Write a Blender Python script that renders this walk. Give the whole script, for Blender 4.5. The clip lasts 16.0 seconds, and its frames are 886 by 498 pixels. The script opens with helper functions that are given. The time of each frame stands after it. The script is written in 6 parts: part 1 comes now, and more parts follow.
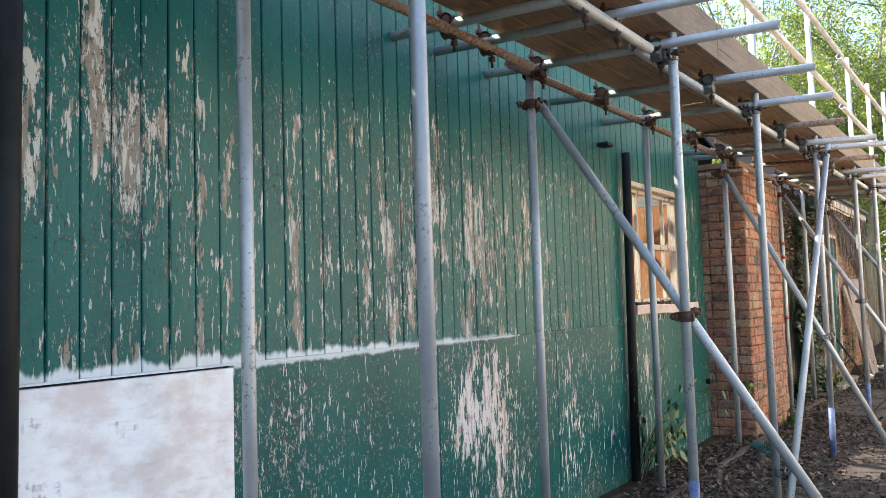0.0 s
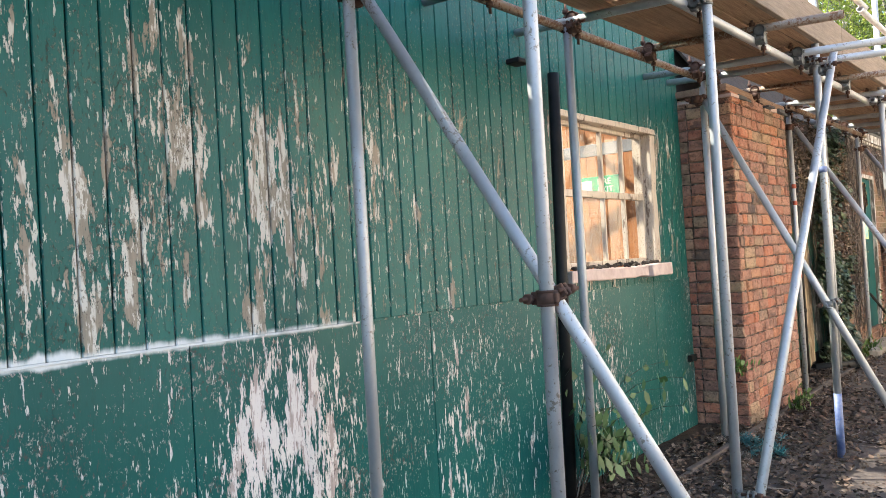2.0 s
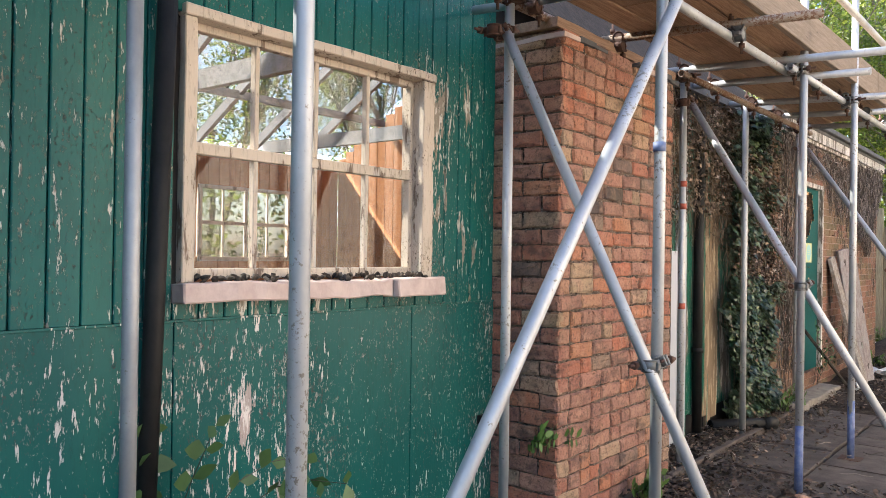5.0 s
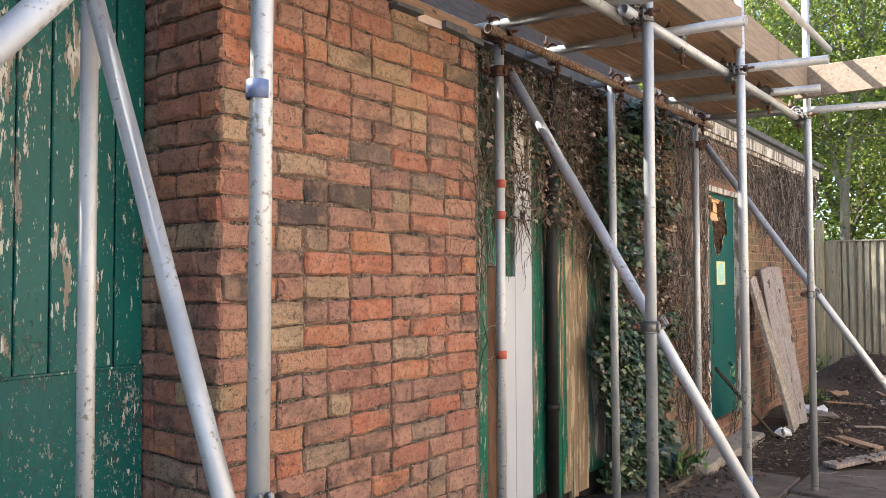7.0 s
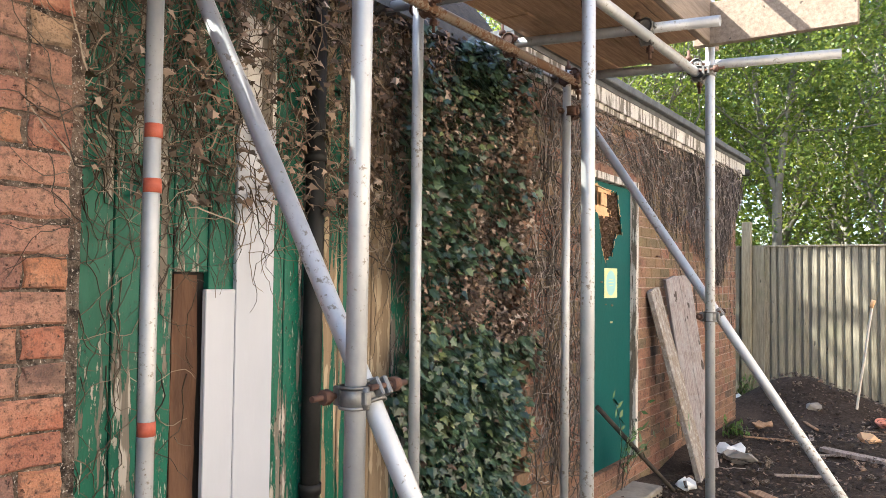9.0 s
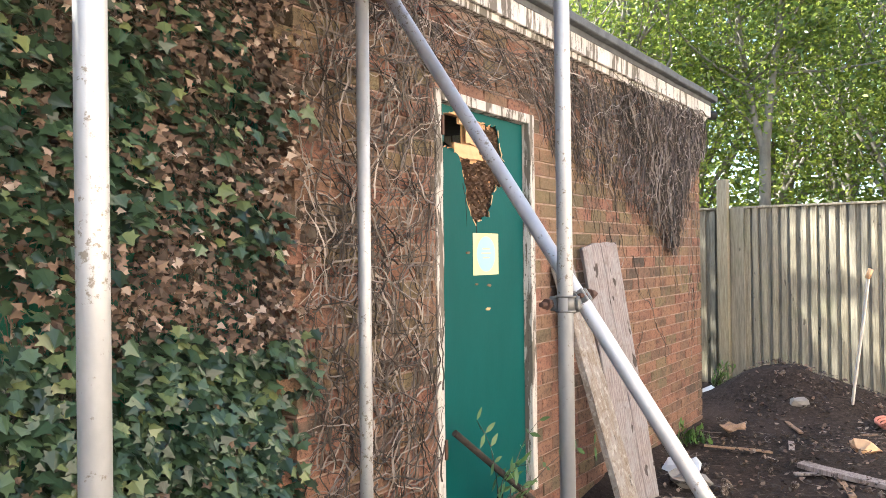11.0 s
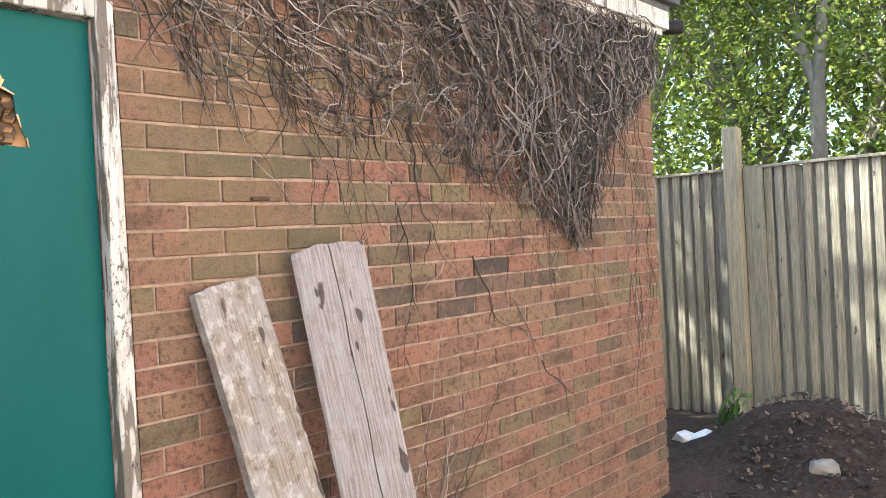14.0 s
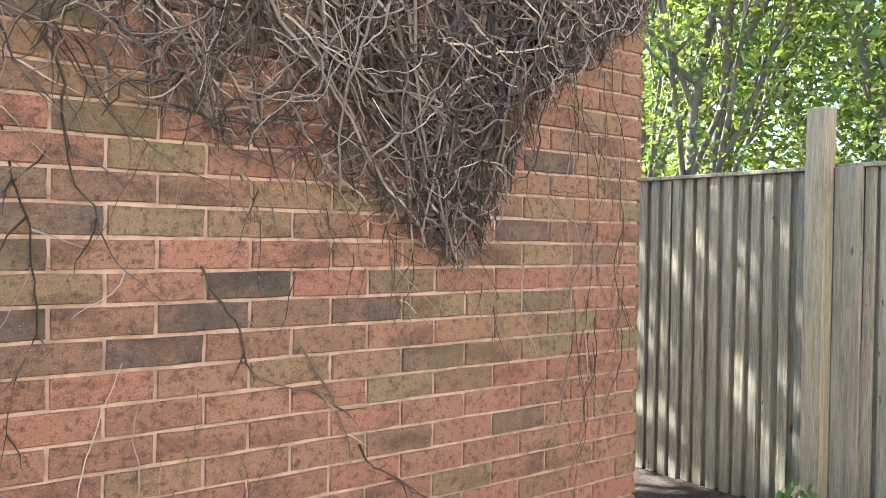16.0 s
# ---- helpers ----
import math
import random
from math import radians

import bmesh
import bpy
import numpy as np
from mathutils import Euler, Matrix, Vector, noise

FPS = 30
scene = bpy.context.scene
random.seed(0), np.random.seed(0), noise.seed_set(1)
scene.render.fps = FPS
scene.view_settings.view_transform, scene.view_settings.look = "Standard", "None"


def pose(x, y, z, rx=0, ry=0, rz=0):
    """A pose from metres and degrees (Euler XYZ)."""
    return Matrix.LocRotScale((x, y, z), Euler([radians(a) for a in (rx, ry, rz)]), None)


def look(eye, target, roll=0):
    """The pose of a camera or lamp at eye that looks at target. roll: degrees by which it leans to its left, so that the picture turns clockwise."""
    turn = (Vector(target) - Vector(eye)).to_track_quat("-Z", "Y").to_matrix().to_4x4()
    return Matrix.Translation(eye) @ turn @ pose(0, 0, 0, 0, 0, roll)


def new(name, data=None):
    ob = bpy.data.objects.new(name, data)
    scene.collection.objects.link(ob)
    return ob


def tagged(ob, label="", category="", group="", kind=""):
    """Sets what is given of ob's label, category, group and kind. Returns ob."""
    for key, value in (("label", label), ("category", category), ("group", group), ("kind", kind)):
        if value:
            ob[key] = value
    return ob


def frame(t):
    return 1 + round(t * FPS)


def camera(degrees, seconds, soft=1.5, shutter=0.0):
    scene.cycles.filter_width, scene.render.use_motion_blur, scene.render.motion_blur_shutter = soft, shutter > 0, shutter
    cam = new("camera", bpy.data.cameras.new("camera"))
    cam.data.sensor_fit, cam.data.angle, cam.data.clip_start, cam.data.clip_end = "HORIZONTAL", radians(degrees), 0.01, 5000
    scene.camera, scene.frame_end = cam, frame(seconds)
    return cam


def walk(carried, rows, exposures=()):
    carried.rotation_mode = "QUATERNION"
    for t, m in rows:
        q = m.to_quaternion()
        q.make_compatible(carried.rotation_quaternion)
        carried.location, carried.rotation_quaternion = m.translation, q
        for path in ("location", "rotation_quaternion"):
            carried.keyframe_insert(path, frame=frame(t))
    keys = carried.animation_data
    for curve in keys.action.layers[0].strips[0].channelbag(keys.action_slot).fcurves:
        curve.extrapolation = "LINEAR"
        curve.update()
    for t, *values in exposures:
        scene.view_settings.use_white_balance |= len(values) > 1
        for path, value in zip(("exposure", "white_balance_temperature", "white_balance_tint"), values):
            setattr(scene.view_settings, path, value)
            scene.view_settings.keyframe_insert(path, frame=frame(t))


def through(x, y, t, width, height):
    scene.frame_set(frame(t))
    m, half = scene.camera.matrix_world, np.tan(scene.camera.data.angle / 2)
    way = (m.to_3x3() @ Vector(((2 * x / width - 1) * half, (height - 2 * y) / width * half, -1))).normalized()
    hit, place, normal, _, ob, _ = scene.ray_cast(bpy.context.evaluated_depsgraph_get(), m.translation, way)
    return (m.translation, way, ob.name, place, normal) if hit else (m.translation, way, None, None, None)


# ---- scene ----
cam = camera(59.3, 16.0, soft=0.6)
PATH = [
    (0, (2.345, -0.285, 1.412), (1.191, 1.343, 1.547), -1.7),
    (0.5, (2.287, 0.148, 1.402), (1.098, 1.752, 1.513), -2.3),
    (1, (2.392, 0.565, 1.421), (1.161, 2.139, 1.502), -3.0),
    (1.5, (2.466, 1.004, 1.425), (1.212, 2.562, 1.48), -3.3),
    (2, (2.419, 1.404, 1.44), (1.156, 2.955, 1.473), -3.3),
    (2.5, (2.381, 1.828, 1.441), (1.132, 3.39, 1.468), -2.9),
    (3, (2.376, 2.272, 1.467), (1.15, 3.852, 1.498), -2.3),
    (3.2, (2.369, 2.43, 1.467), (1.149, 4.015, 1.496), -1.9),
    (5.3, (2.511, 4.277, 1.454), (1.252, 5.831, 1.468), 1),
    (5.5, (2.539, 4.495, 1.471), (1.279, 6.048, 1.49), 0.9),
    (6, (2.509, 4.964, 1.465), (1.264, 6.529, 1.496), 0.7),
    (6.5, (2.474, 5.426, 1.509), (1.253, 7.009, 1.553), 0.3),
    (7, (2.452, 5.913, 1.505), (1.251, 7.511, 1.574), -0.2),
    (7.5, (2.379, 6.365, 1.517), (1.204, 7.982, 1.599), -0.2),
    (8, (2.358, 6.802, 1.521), (1.209, 8.435, 1.616), 0),
    (8.5, (2.339, 7.27, 1.535), (1.21, 8.918, 1.624), -0),
    (9, (2.281, 7.757, 1.555), (1.18, 9.425, 1.625), 0.7),
    (9.2, (2.269, 7.999, 1.553), (1.143, 9.651, 1.603), 0),
    (11.3, (2.273, 9.929, 1.511), (1.143, 11.579, 1.527), -0.8),
    (11.5, (2.243, 10.137, 1.506), (1.112, 11.786, 1.525), -0.9),
    (12, (2.256, 10.553, 1.535), (1.118, 12.197, 1.558), -1.2),
    (12.5, (2.358, 11.037, 1.532), (1.187, 12.658, 1.545), -1.1),
    (13, (2.349, 11.531, 1.521), (1.131, 13.119, 1.524), -1.7),
    (13.5, (2.337, 11.953, 1.562), (1.053, 13.486, 1.547), -2.3),
    (14, (2.379, 12.413, 1.576), (1.027, 13.887, 1.55), -3.1),
    (14.5, (2.29, 12.863, 1.569), (0.884, 14.286, 1.537), -3.5),
    (15, (2.241, 13.313, 1.586), (0.773, 14.671, 1.571), -3.0),
    (15.5, (2.253, 13.768, 1.603), (0.714, 15.046, 1.584), -1.1),
    (16, (2.168, 14.2, 1.575), (0.56, 15.389, 1.548), 0.9),
]
walk(cam, [(t, look(eye, aim, roll)) for t, eye, aim, roll in PATH],
     exposures=[(0, 2.9, 6150, 6), (1, 3.1, 6150, 6), (3, 3.05, 6050, 8), (6, 2.80, 5900, 9), (7, 2.85, 5900, 8), (9, 3.0, 5850, 7), (11.5, 3.36, 5850, 8), (13.5, 3.26, 5600, 7), (15, 3.41, 5480, 6), (16, 3.38, 5450, 6)])

# ---- world, sun, exposure ----
SUN_FROM = Vector((-0.636, -0.304, 0.707)).normalized()
world = bpy.data.worlds.new("sky")
scene.world = world
world.use_nodes = True
wn, wl = world.node_tree.nodes, world.node_tree.links
sky = wn.new("ShaderNodeTexSky")
sky.sky_type = "NISHITA"
sky.sun_disc = False
sky.sun_elevation = math.asin(SUN_FROM.z)
sky.sun_rotation = math.atan2(SUN_FROM.x, SUN_FROM.y) % (2 * math.pi)
sky.air_density, sky.dust_density, sky.ozone_density = 1.0, 2.0, 1.0
wl.new(sky.outputs[0], wn["Background"].inputs[0])
wn["Background"].inputs[1].default_value = 0.085
sun = new("sun", bpy.data.lights.new("sun", "SUN"))
sun.data.energy, sun.data.angle, sun.data.color = 5.0, radians(0.5), (1.0, 0.91, 0.78)
sun.matrix_world = look(SUN_FROM * 50, (0, 0, 0))


# ---- mesh helpers ----
def part(name, bm, material, parent=None, label="", smooth=False):
    me = bpy.data.meshes.new(name)
    bmesh.ops.recalc_face_normals(bm, faces=bm.faces)
    bm.to_mesh(me)
    bm.free()
    for m in material if isinstance(material, (list, tuple)) else [material]:
        me.materials.append(m)
    if smooth:
        for p in me.polygons:
            p.use_smooth = True
    ob = new(name, me)
    if parent:
        ob.parent = parent
    if label:
        tagged(ob, label)
    return ob


def from_data(name, verts, faces, material, parent=None, smooth=False):
    me = bpy.data.meshes.new(name)
    me.from_pydata(verts, [], faces)
    me.materials.append(material)
    if smooth:
        for p in me.polygons:
            p.use_smooth = True
    ob = new(name, me)
    if parent:
        ob.parent = parent
    return ob


def empty(name, loc=(0, 0, 0)):
    ob = new(name)
    ob.empty_display_size = 0.1
    ob.location = loc
    return ob


def box(bm, lo, hi, bevel=0.0, m=None):
    r = bmesh.ops.create_cube(bm, size=1)
    vs = r["verts"]
    for v in vs:
        v.co = Vector([(lo[i] + hi[i]) / 2 + v.co[i] * (hi[i] - lo[i]) for i in range(3)])
        if m:
            v.co = m @ v.co
    if bevel:
        es = list({e for v in vs for e in v.link_edges})
        bmesh.ops.bevel(bm, geom=es, offset=bevel, segments=1, affect="EDGES")
    return vs


def one_box(lo, hi, bevel=0.0):
    bm = bmesh.new()
    box(bm, lo, hi, bevel)
    return bm


def rough_box(lo, hi, step, amount, seed, bevel=0.0):
    """A box cut into short lengths whose edges wander, for worn timber and stone."""
    bm = one_box(lo, hi, bevel)
    ax = max(range(3), key=lambda i: hi[i] - lo[i])
    n = max(1, int((hi[ax] - lo[ax]) / step))
    for k in range(1, n):
        co = [0, 0, 0]
        co[ax] = lo[ax] + (hi[ax] - lo[ax]) * k / n
        no = [0, 0, 0]
        no[ax] = 1
        bmesh.ops.bisect_plane(bm, geom=bm.verts[:] + bm.edges[:] + bm.faces[:], plane_co=co, plane_no=no)
    for v in bm.verts:
        q = v.co * (0.6 / step) + Vector((seed, seed * 2.3, -seed))
        v.co += Vector([noise.noise(q + Vector((9 * i, 0, 0))) * amount for i in range(3)])
    return bm


def tube(bm, p, q, r, seg=14, wall=0.004):
    """A hollow tube from p to q: outside, rims and a short way of the inside."""
    p, q = Vector(p), Vector(q)
    d = (q - p).normalized()
    a = d.orthogonal().normalized()
    b = d.cross(a)
    rings = []
    deep = min(0.06, (q - p).length / 3)
    for c, rr in ((p + d * deep, r - wall), (p, r - wall), (p, r), (q, r), (q, r - wall), (q - d * deep, r - wall)):
        rings.append([bm.verts.new(c + (a * math.cos(t) + b * math.sin(t)) * rr) for t in (2 * math.pi * i / seg for i in range(seg))])
    for k in range(5):
        for i in range(seg):
            bm.faces.new((rings[k][i], rings[k][(i + 1) % seg], rings[k + 1][(i + 1) % seg], rings[k + 1][i])).smooth = True
    bm.faces.new(rings[0])
    bm.faces.new(rings[5][::-1])


def rod(bm, p, q, r, seg=8, r2=None):
    p, q = Vector(p), Vector(q)
    d = (q - p).normalized()
    a = d.orthogonal().normalized()
    b = d.cross(a)
    r2 = r if r2 is None else r2
    u = [[bm.verts.new(c + (a * math.cos(t) + b * math.sin(t)) * rr) for t in (2 * math.pi * i / seg for i in range(seg))] for c, rr in ((p, r), (q, r2))]
    for i in range(seg):
        bm.faces.new((u[0][i], u[0][(i + 1) % seg], u[1][(i + 1) % seg], u[1][i])).smooth = True
    bm.faces.new(u[0][::-1])
    bm.faces.new(u[1])


def strand(verts, faces, pts, r0, r1, seg=4):
    """A thin tapering tube along pts, added to lists of vertices and faces."""
    n = len(pts)
    base = len(verts)
    for k, p in enumerate(pts):
        d = (pts[min(k + 1, n - 1)] - pts[max(k - 1, 0)])
        d = d.normalized() if d.length > 1e-6 else Vector((0, 0, 1))
        a = d.orthogonal().normalized()
        b = d.cross(a)
        r = r0 + (r1 - r0) * k / max(1, n - 1)
        for i in range(seg):
            t = 2 * math.pi * i / seg
            verts.append(p + (a * math.cos(t) + b * math.sin(t)) * r)
    for k in range(n - 1):
        for i in range(seg):
            j = (i + 1) % seg
            faces.append((base + k * seg + i, base + k * seg + j, base + (k + 1) * seg + j, base + (k + 1) * seg + i))


# ---- materials ----
class Nodes:
    def __init__(self, name, rough=0.7, metal=0.0, spec=0.5):
        self.mat = bpy.data.materials.new(name)
        self.mat.use_nodes = True
        self.tree = self.mat.node_tree
        self.bsdf = self.tree.nodes["Principled BSDF"]
        self.bsdf.inputs["Roughness"].default_value = rough
        self.bsdf.inputs["Metallic"].default_value = metal
        self.bsdf.inputs["Specular IOR Level"].default_value = spec
        self.pos = self.add("ShaderNodeNewGeometry").outputs["Position"]

    def add(self, kind):
        return self.tree.nodes.new(kind)

    def link(self, a, b):
        self.tree.links.new(a, b)

    def put(self, socket, v):
        if isinstance(v, bpy.types.NodeSocket):
            self.link(v, socket)
        elif isinstance(v, (tuple, list)) and socket.type == "RGBA" and len(v) == 3:
            socket.default_value = (*v, 1)
        else:
            socket.default_value = v

    def noise(self, scale, stretch=(1, 1, 1), detail=4, rough=0.6, offset=(0, 0, 0), where=None):
        m = self.add("ShaderNodeMapping")
        self.link(where or self.pos, m.inputs[0])
        m.inputs["Scale"].default_value = stretch
        self.put(m.inputs["Location"], offset)
        n = self.add("ShaderNodeTexNoise")
        self.link(m.outputs[0], n.inputs[0])
        n.inputs["Scale"].default_value, n.inputs["Detail"].default_value, n.inputs["Roughness"].default_value = scale, detail, rough
        return n.outputs[0]

    def math(self, op, a, b=0.0, clamp=False):
        n = self.add("ShaderNodeMath")
        n.operation, n.use_clamp = op, clamp
        self.put(n.inputs[0], a)
        self.put(n.inputs[1], b)
        return n.outputs[0]

    def step(self, v, lo, hi, a=0.0, b=1.0):
        n = self.add("ShaderNodeMapRange")
        n.interpolation_type = "SMOOTHSTEP"
        for i, x in enumerate((v, lo, hi, a, b)):
            self.put(n.inputs[i], x)
        return n.outputs[0]

    def mix(self, f, a, b, blend="MIX"):
        n = self.add("ShaderNodeMix")
        n.data_type, n.blend_type = "RGBA", blend
        self.put(n.inputs[0], f)
        self.put(n.inputs[6], a)
        self.put(n.inputs[7], b)
        return n.outputs[2]

    def ramp(self, v, stops):
        n = self.add("ShaderNodeValToRGB")
        self.link(v, n.inputs[0])
        e = n.color_ramp.elements
        while len(e) < len(stops):
            e.new(0.5)
        for x, (p, c) in zip(e, stops):
            x.position, x.color = p, (*c, 1)
        return n.outputs[0]

    def axis(self, k):
        n = self.add("ShaderNodeSeparateXYZ")
        self.link(self.pos, n.inputs[0])
        return n.outputs[k]

    def random(self):
        return self.add("ShaderNodeObjectInfo").outputs["Random"]

    def island(self):
        return self.add("ShaderNodeNewGeometry").outputs["Random Per Island"]

    def color(self, v):
        self.put(self.bsdf.inputs["Base Color"], v)

    def rough(self, v):
        self.put(self.bsdf.inputs["Roughness"], v)

    def bump(self, h, strength=0.4, dist=0.01):
        n = self.add("ShaderNodeBump")
        n.inputs["Strength"].default_value, n.inputs["Distance"].default_value = strength, dist
        self.link(h, n.inputs["Height"])
        self.link(n.outputs[0], self.bsdf.inputs["Normal"])
        return self


GREEN, GREEN2 = (0.008, 0.088, 0.076), (0.013, 0.122, 0.104)


def peeling_paint(name, amount, fleck, bare, primer, paint_a=GREEN, paint_b=GREEN2, spots=(), smear=None, grain_z=0.22):
    """Old gloss paint on timber: long flakes lost to grey wood, smaller ones down to white primer.
    spots: (y, z, half width, half height, strength) of places worn most; smear: (y, z) up to which a white filler line runs."""
    k = Nodes(name, 0.42, spec=0.2)
    big = k.noise(1.1, (1, 1, 0.7), 3)
    flake = k.noise(13, (1, 1, grain_z), 7, 0.66)
    fine = k.noise(55, (1, 1, 0.2), 5, 0.7, (3, 1, 7))
    rnd = k.noise(9.7, (1, 1, 0.05), 1, 0.5, (0, 5, 0))
    worn = k.math("ADD", k.math("MULTIPLY", k.math("SUBTRACT", big, 0.5), 0.32), k.math("MULTIPLY", k.math("SUBTRACT", rnd, 0.5), 0.22))
    py, pz = k.axis(1), k.axis(2)
    for y, z, ry, rz, s in spots:
        dy = k.math("DIVIDE", k.math("SUBTRACT", py, y), ry)
        dz = k.math("DIVIDE", k.math("SUBTRACT", pz, z), rz)
        d2 = k.math("ADD", k.math("MULTIPLY", dy, dy), k.math("MULTIPLY", dz, dz))
        worn = k.math("ADD", worn, k.step(d2, 0.0, 1.6, s, 0.0))
    m1 = k.step(k.math("ADD", flake, worn), 0.655 - amount, 0.665 - amount)
    m2 = k.step(k.math("ADD", fine, k.math("MULTIPLY", worn, 0.6)), 0.69 - fleck, 0.70 - fleck)
    edge = k.step(k.math("ADD", flake, worn), 0.625 - amount, 0.655 - amount)
    grain = k.noise(120, (1, 1, 0.04), 4, 0.6)
    wood = k.mix(grain, [c * 0.5 for c in bare], bare)
    paint = k.mix(k.step(k.noise(2.2, (1, 1, 0.4), 4), 0.3, 0.7), paint_a, paint_b)
    paint = k.mix(k.math("MULTIPLY", k.step(fine, 0.50, 0.68), 0.45), paint, [c * 0.35 for c in paint_a])
    paint = k.mix(k.math("MULTIPLY", edge, 0.35), paint, [c * 0.3 for c in paint_a])
    c = k.mix(m1, paint, k.mix(k.step(k.noise(24, (1, 1, 0.2), 3, 0.5, (7, 7, 1)), 0.52, 0.58), wood, primer))
    c = k.mix(m2, c, primer)
    chip = k.noise(78, (1, 1, 0.55), 7, 0.8, (6, 2, 3))
    zone = k.math("MULTIPLY", k.math("SUBTRACT", k.noise(2.6, detail=3, offset=(1, 4, 4)), 0.5), 0.3)
    chips = k.step(k.math("ADD", chip, zone), 0.635 - fleck * 0.7, 0.655 - fleck * 0.7)
    c = k.mix(k.math("MULTIPLY", chips, 0.85), c, k.mix(k.step(k.noise(31, detail=2), 0.47, 0.53), [q * 0.16 for q in bare], [q * 0.8 for q in bare]))
    lost = k.math("MAXIMUM", k.math("MAXIMUM", m1, m2), chips)
    if smear:
        reach = k.math("ADD", k.step(k.noise(9, (1, 1, 0.02), 4, 0.6, (0, 3, 0)), 0.35, 0.7, 0.012, 0.05), k.math("MULTIPLY", k.noise(60, (1, 1, 0.3), 3), 0.016))
        reach = k.math("MULTIPLY", reach, k.step(py, smear[0] - 2.2, smear[0], 1.0, 0.3))
        dz = k.math("SUBTRACT", pz, smear[1])
        up = k.step(k.math("SUBTRACT", dz, reach), -0.012, 0.012, 1.0, 0.0)
        low = k.step(k.math("ADD", dz, k.math("MULTIPLY", reach, 0.45)), -0.008, 0.008)
        w = k.math("MULTIPLY", k.math("MULTIPLY", up, low), k.step(py, smear[0] - 0.06, smear[0], 1.0, 0.0))
        c = k.mix(k.math("MULTIPLY", w, 0.92), c, (0.70, 0.71, 0.70))
        lost = k.math("MAXIMUM", lost, w)
    k.color(c)
    k.rough(k.math("ADD", 0.36, k.math("MULTIPLY", lost, 0.45)))
    k.bump(k.math("SUBTRACT", k.math("MULTIPLY", fine, 0.5), lost), 0.6, 0.004)
    return k


m_board = peeling_paint("green_board_paint", 0.052, 0.084, (0.36, 0.31, 0.24), (0.58, 0.55, 0.48), smear=(3.75, 1.2),
                        spots=((0.90, 1.95, 0.08, 0.3, 0.12), (1.08, 2.25, 0.10, 0.45, 0.11), (1.26, 1.95, 0.14, 0.28, 0.12), (2.6, 1.50, 0.5, 0.25, 0.04), (3.33, 1.86, 0.09, 0.26, 0.12), (3.0, 1.9, 0.08, 0.12, 0.10), (2.56, 1.72, 0.05, 0.1, 0.12), (3.8, 1.65, 0.12, 0.2, 0.06), (6.95, 1.8, 0.12, 0.5, 0.10), (6.5, 2.75, 1.2, 0.4, -0.16), (4.6, 2.7, 2.4, 0.4, -0.16), (1.9, 2.65, 0.8, 0.35, -0.12))).mat
m_board_bare = peeling_paint("stripped_board_paint", 0.19, 0.03, (0.30, 0.22, 0.14), (0.38, 0.30, 0.2), (0.008, 0.09, 0.055), (0.012, 0.12, 0.075), grain_z=0.05).mat
m_board_old = peeling_paint("green_board_paint_worn", 0.105, 0.07, (0.22, 0.19, 0.155), (0.38, 0.35, 0.30), (0.008, 0.09, 0.055), (0.012, 0.12, 0.075), grain_z=0.12).mat


def panel_paint():
    k = peeling_paint("green_panel_paint", -0.02, 0.080, (0.55, 0.45, 0.40), (0.68, 0.62, 0.57), (0.006, 0.080, 0.072), (0.009, 0.100, 0.088), smear=(3.75, 1.2),
                      spots=((3.38, 0.82, 0.36, 0.34, 0.19), (3.55, 0.35, 0.3, 0.3, 0.1), (4.0, 0.7, 0.5, 0.5, 0.01), (5.9, 0.6, 0.4, 0.4, 0.03), (6.9, 0.9, 0.5, 0.5, -0.08), (6.4, 1.0, 0.5, 0.3, -0.06), (4.7, 0.8, 0.4, 0.4, 0.03), (2.3, 0.7, 0.9, 0.5, 0.02)))
    return k.mat


m_panel = panel_paint()


def plain(name, a, b, rough, scale=6, stretch=(1, 1, 1), metal=0.0, bump=0.2, dist=0.004, spec=0.5, fine=70):
    k = Nodes(name, rough, metal, spec)
    n1, n2 = k.noise(scale, stretch, 4), k.noise(fine, stretch, 4, 0.65, (4, 2, 9))
    k.color(k.mix(k.math("ADD", k.math("MULTIPLY", k.step(n1, 0.3, 0.7), 0.7), k.math("MULTIPLY", n2, 0.3)), a, b))
    k.rough(k.math("ADD", rough - 0.1, k.math("MULTIPLY", n2, 0.2)))
    k.bump(n2, bump, dist)
    return k.mat


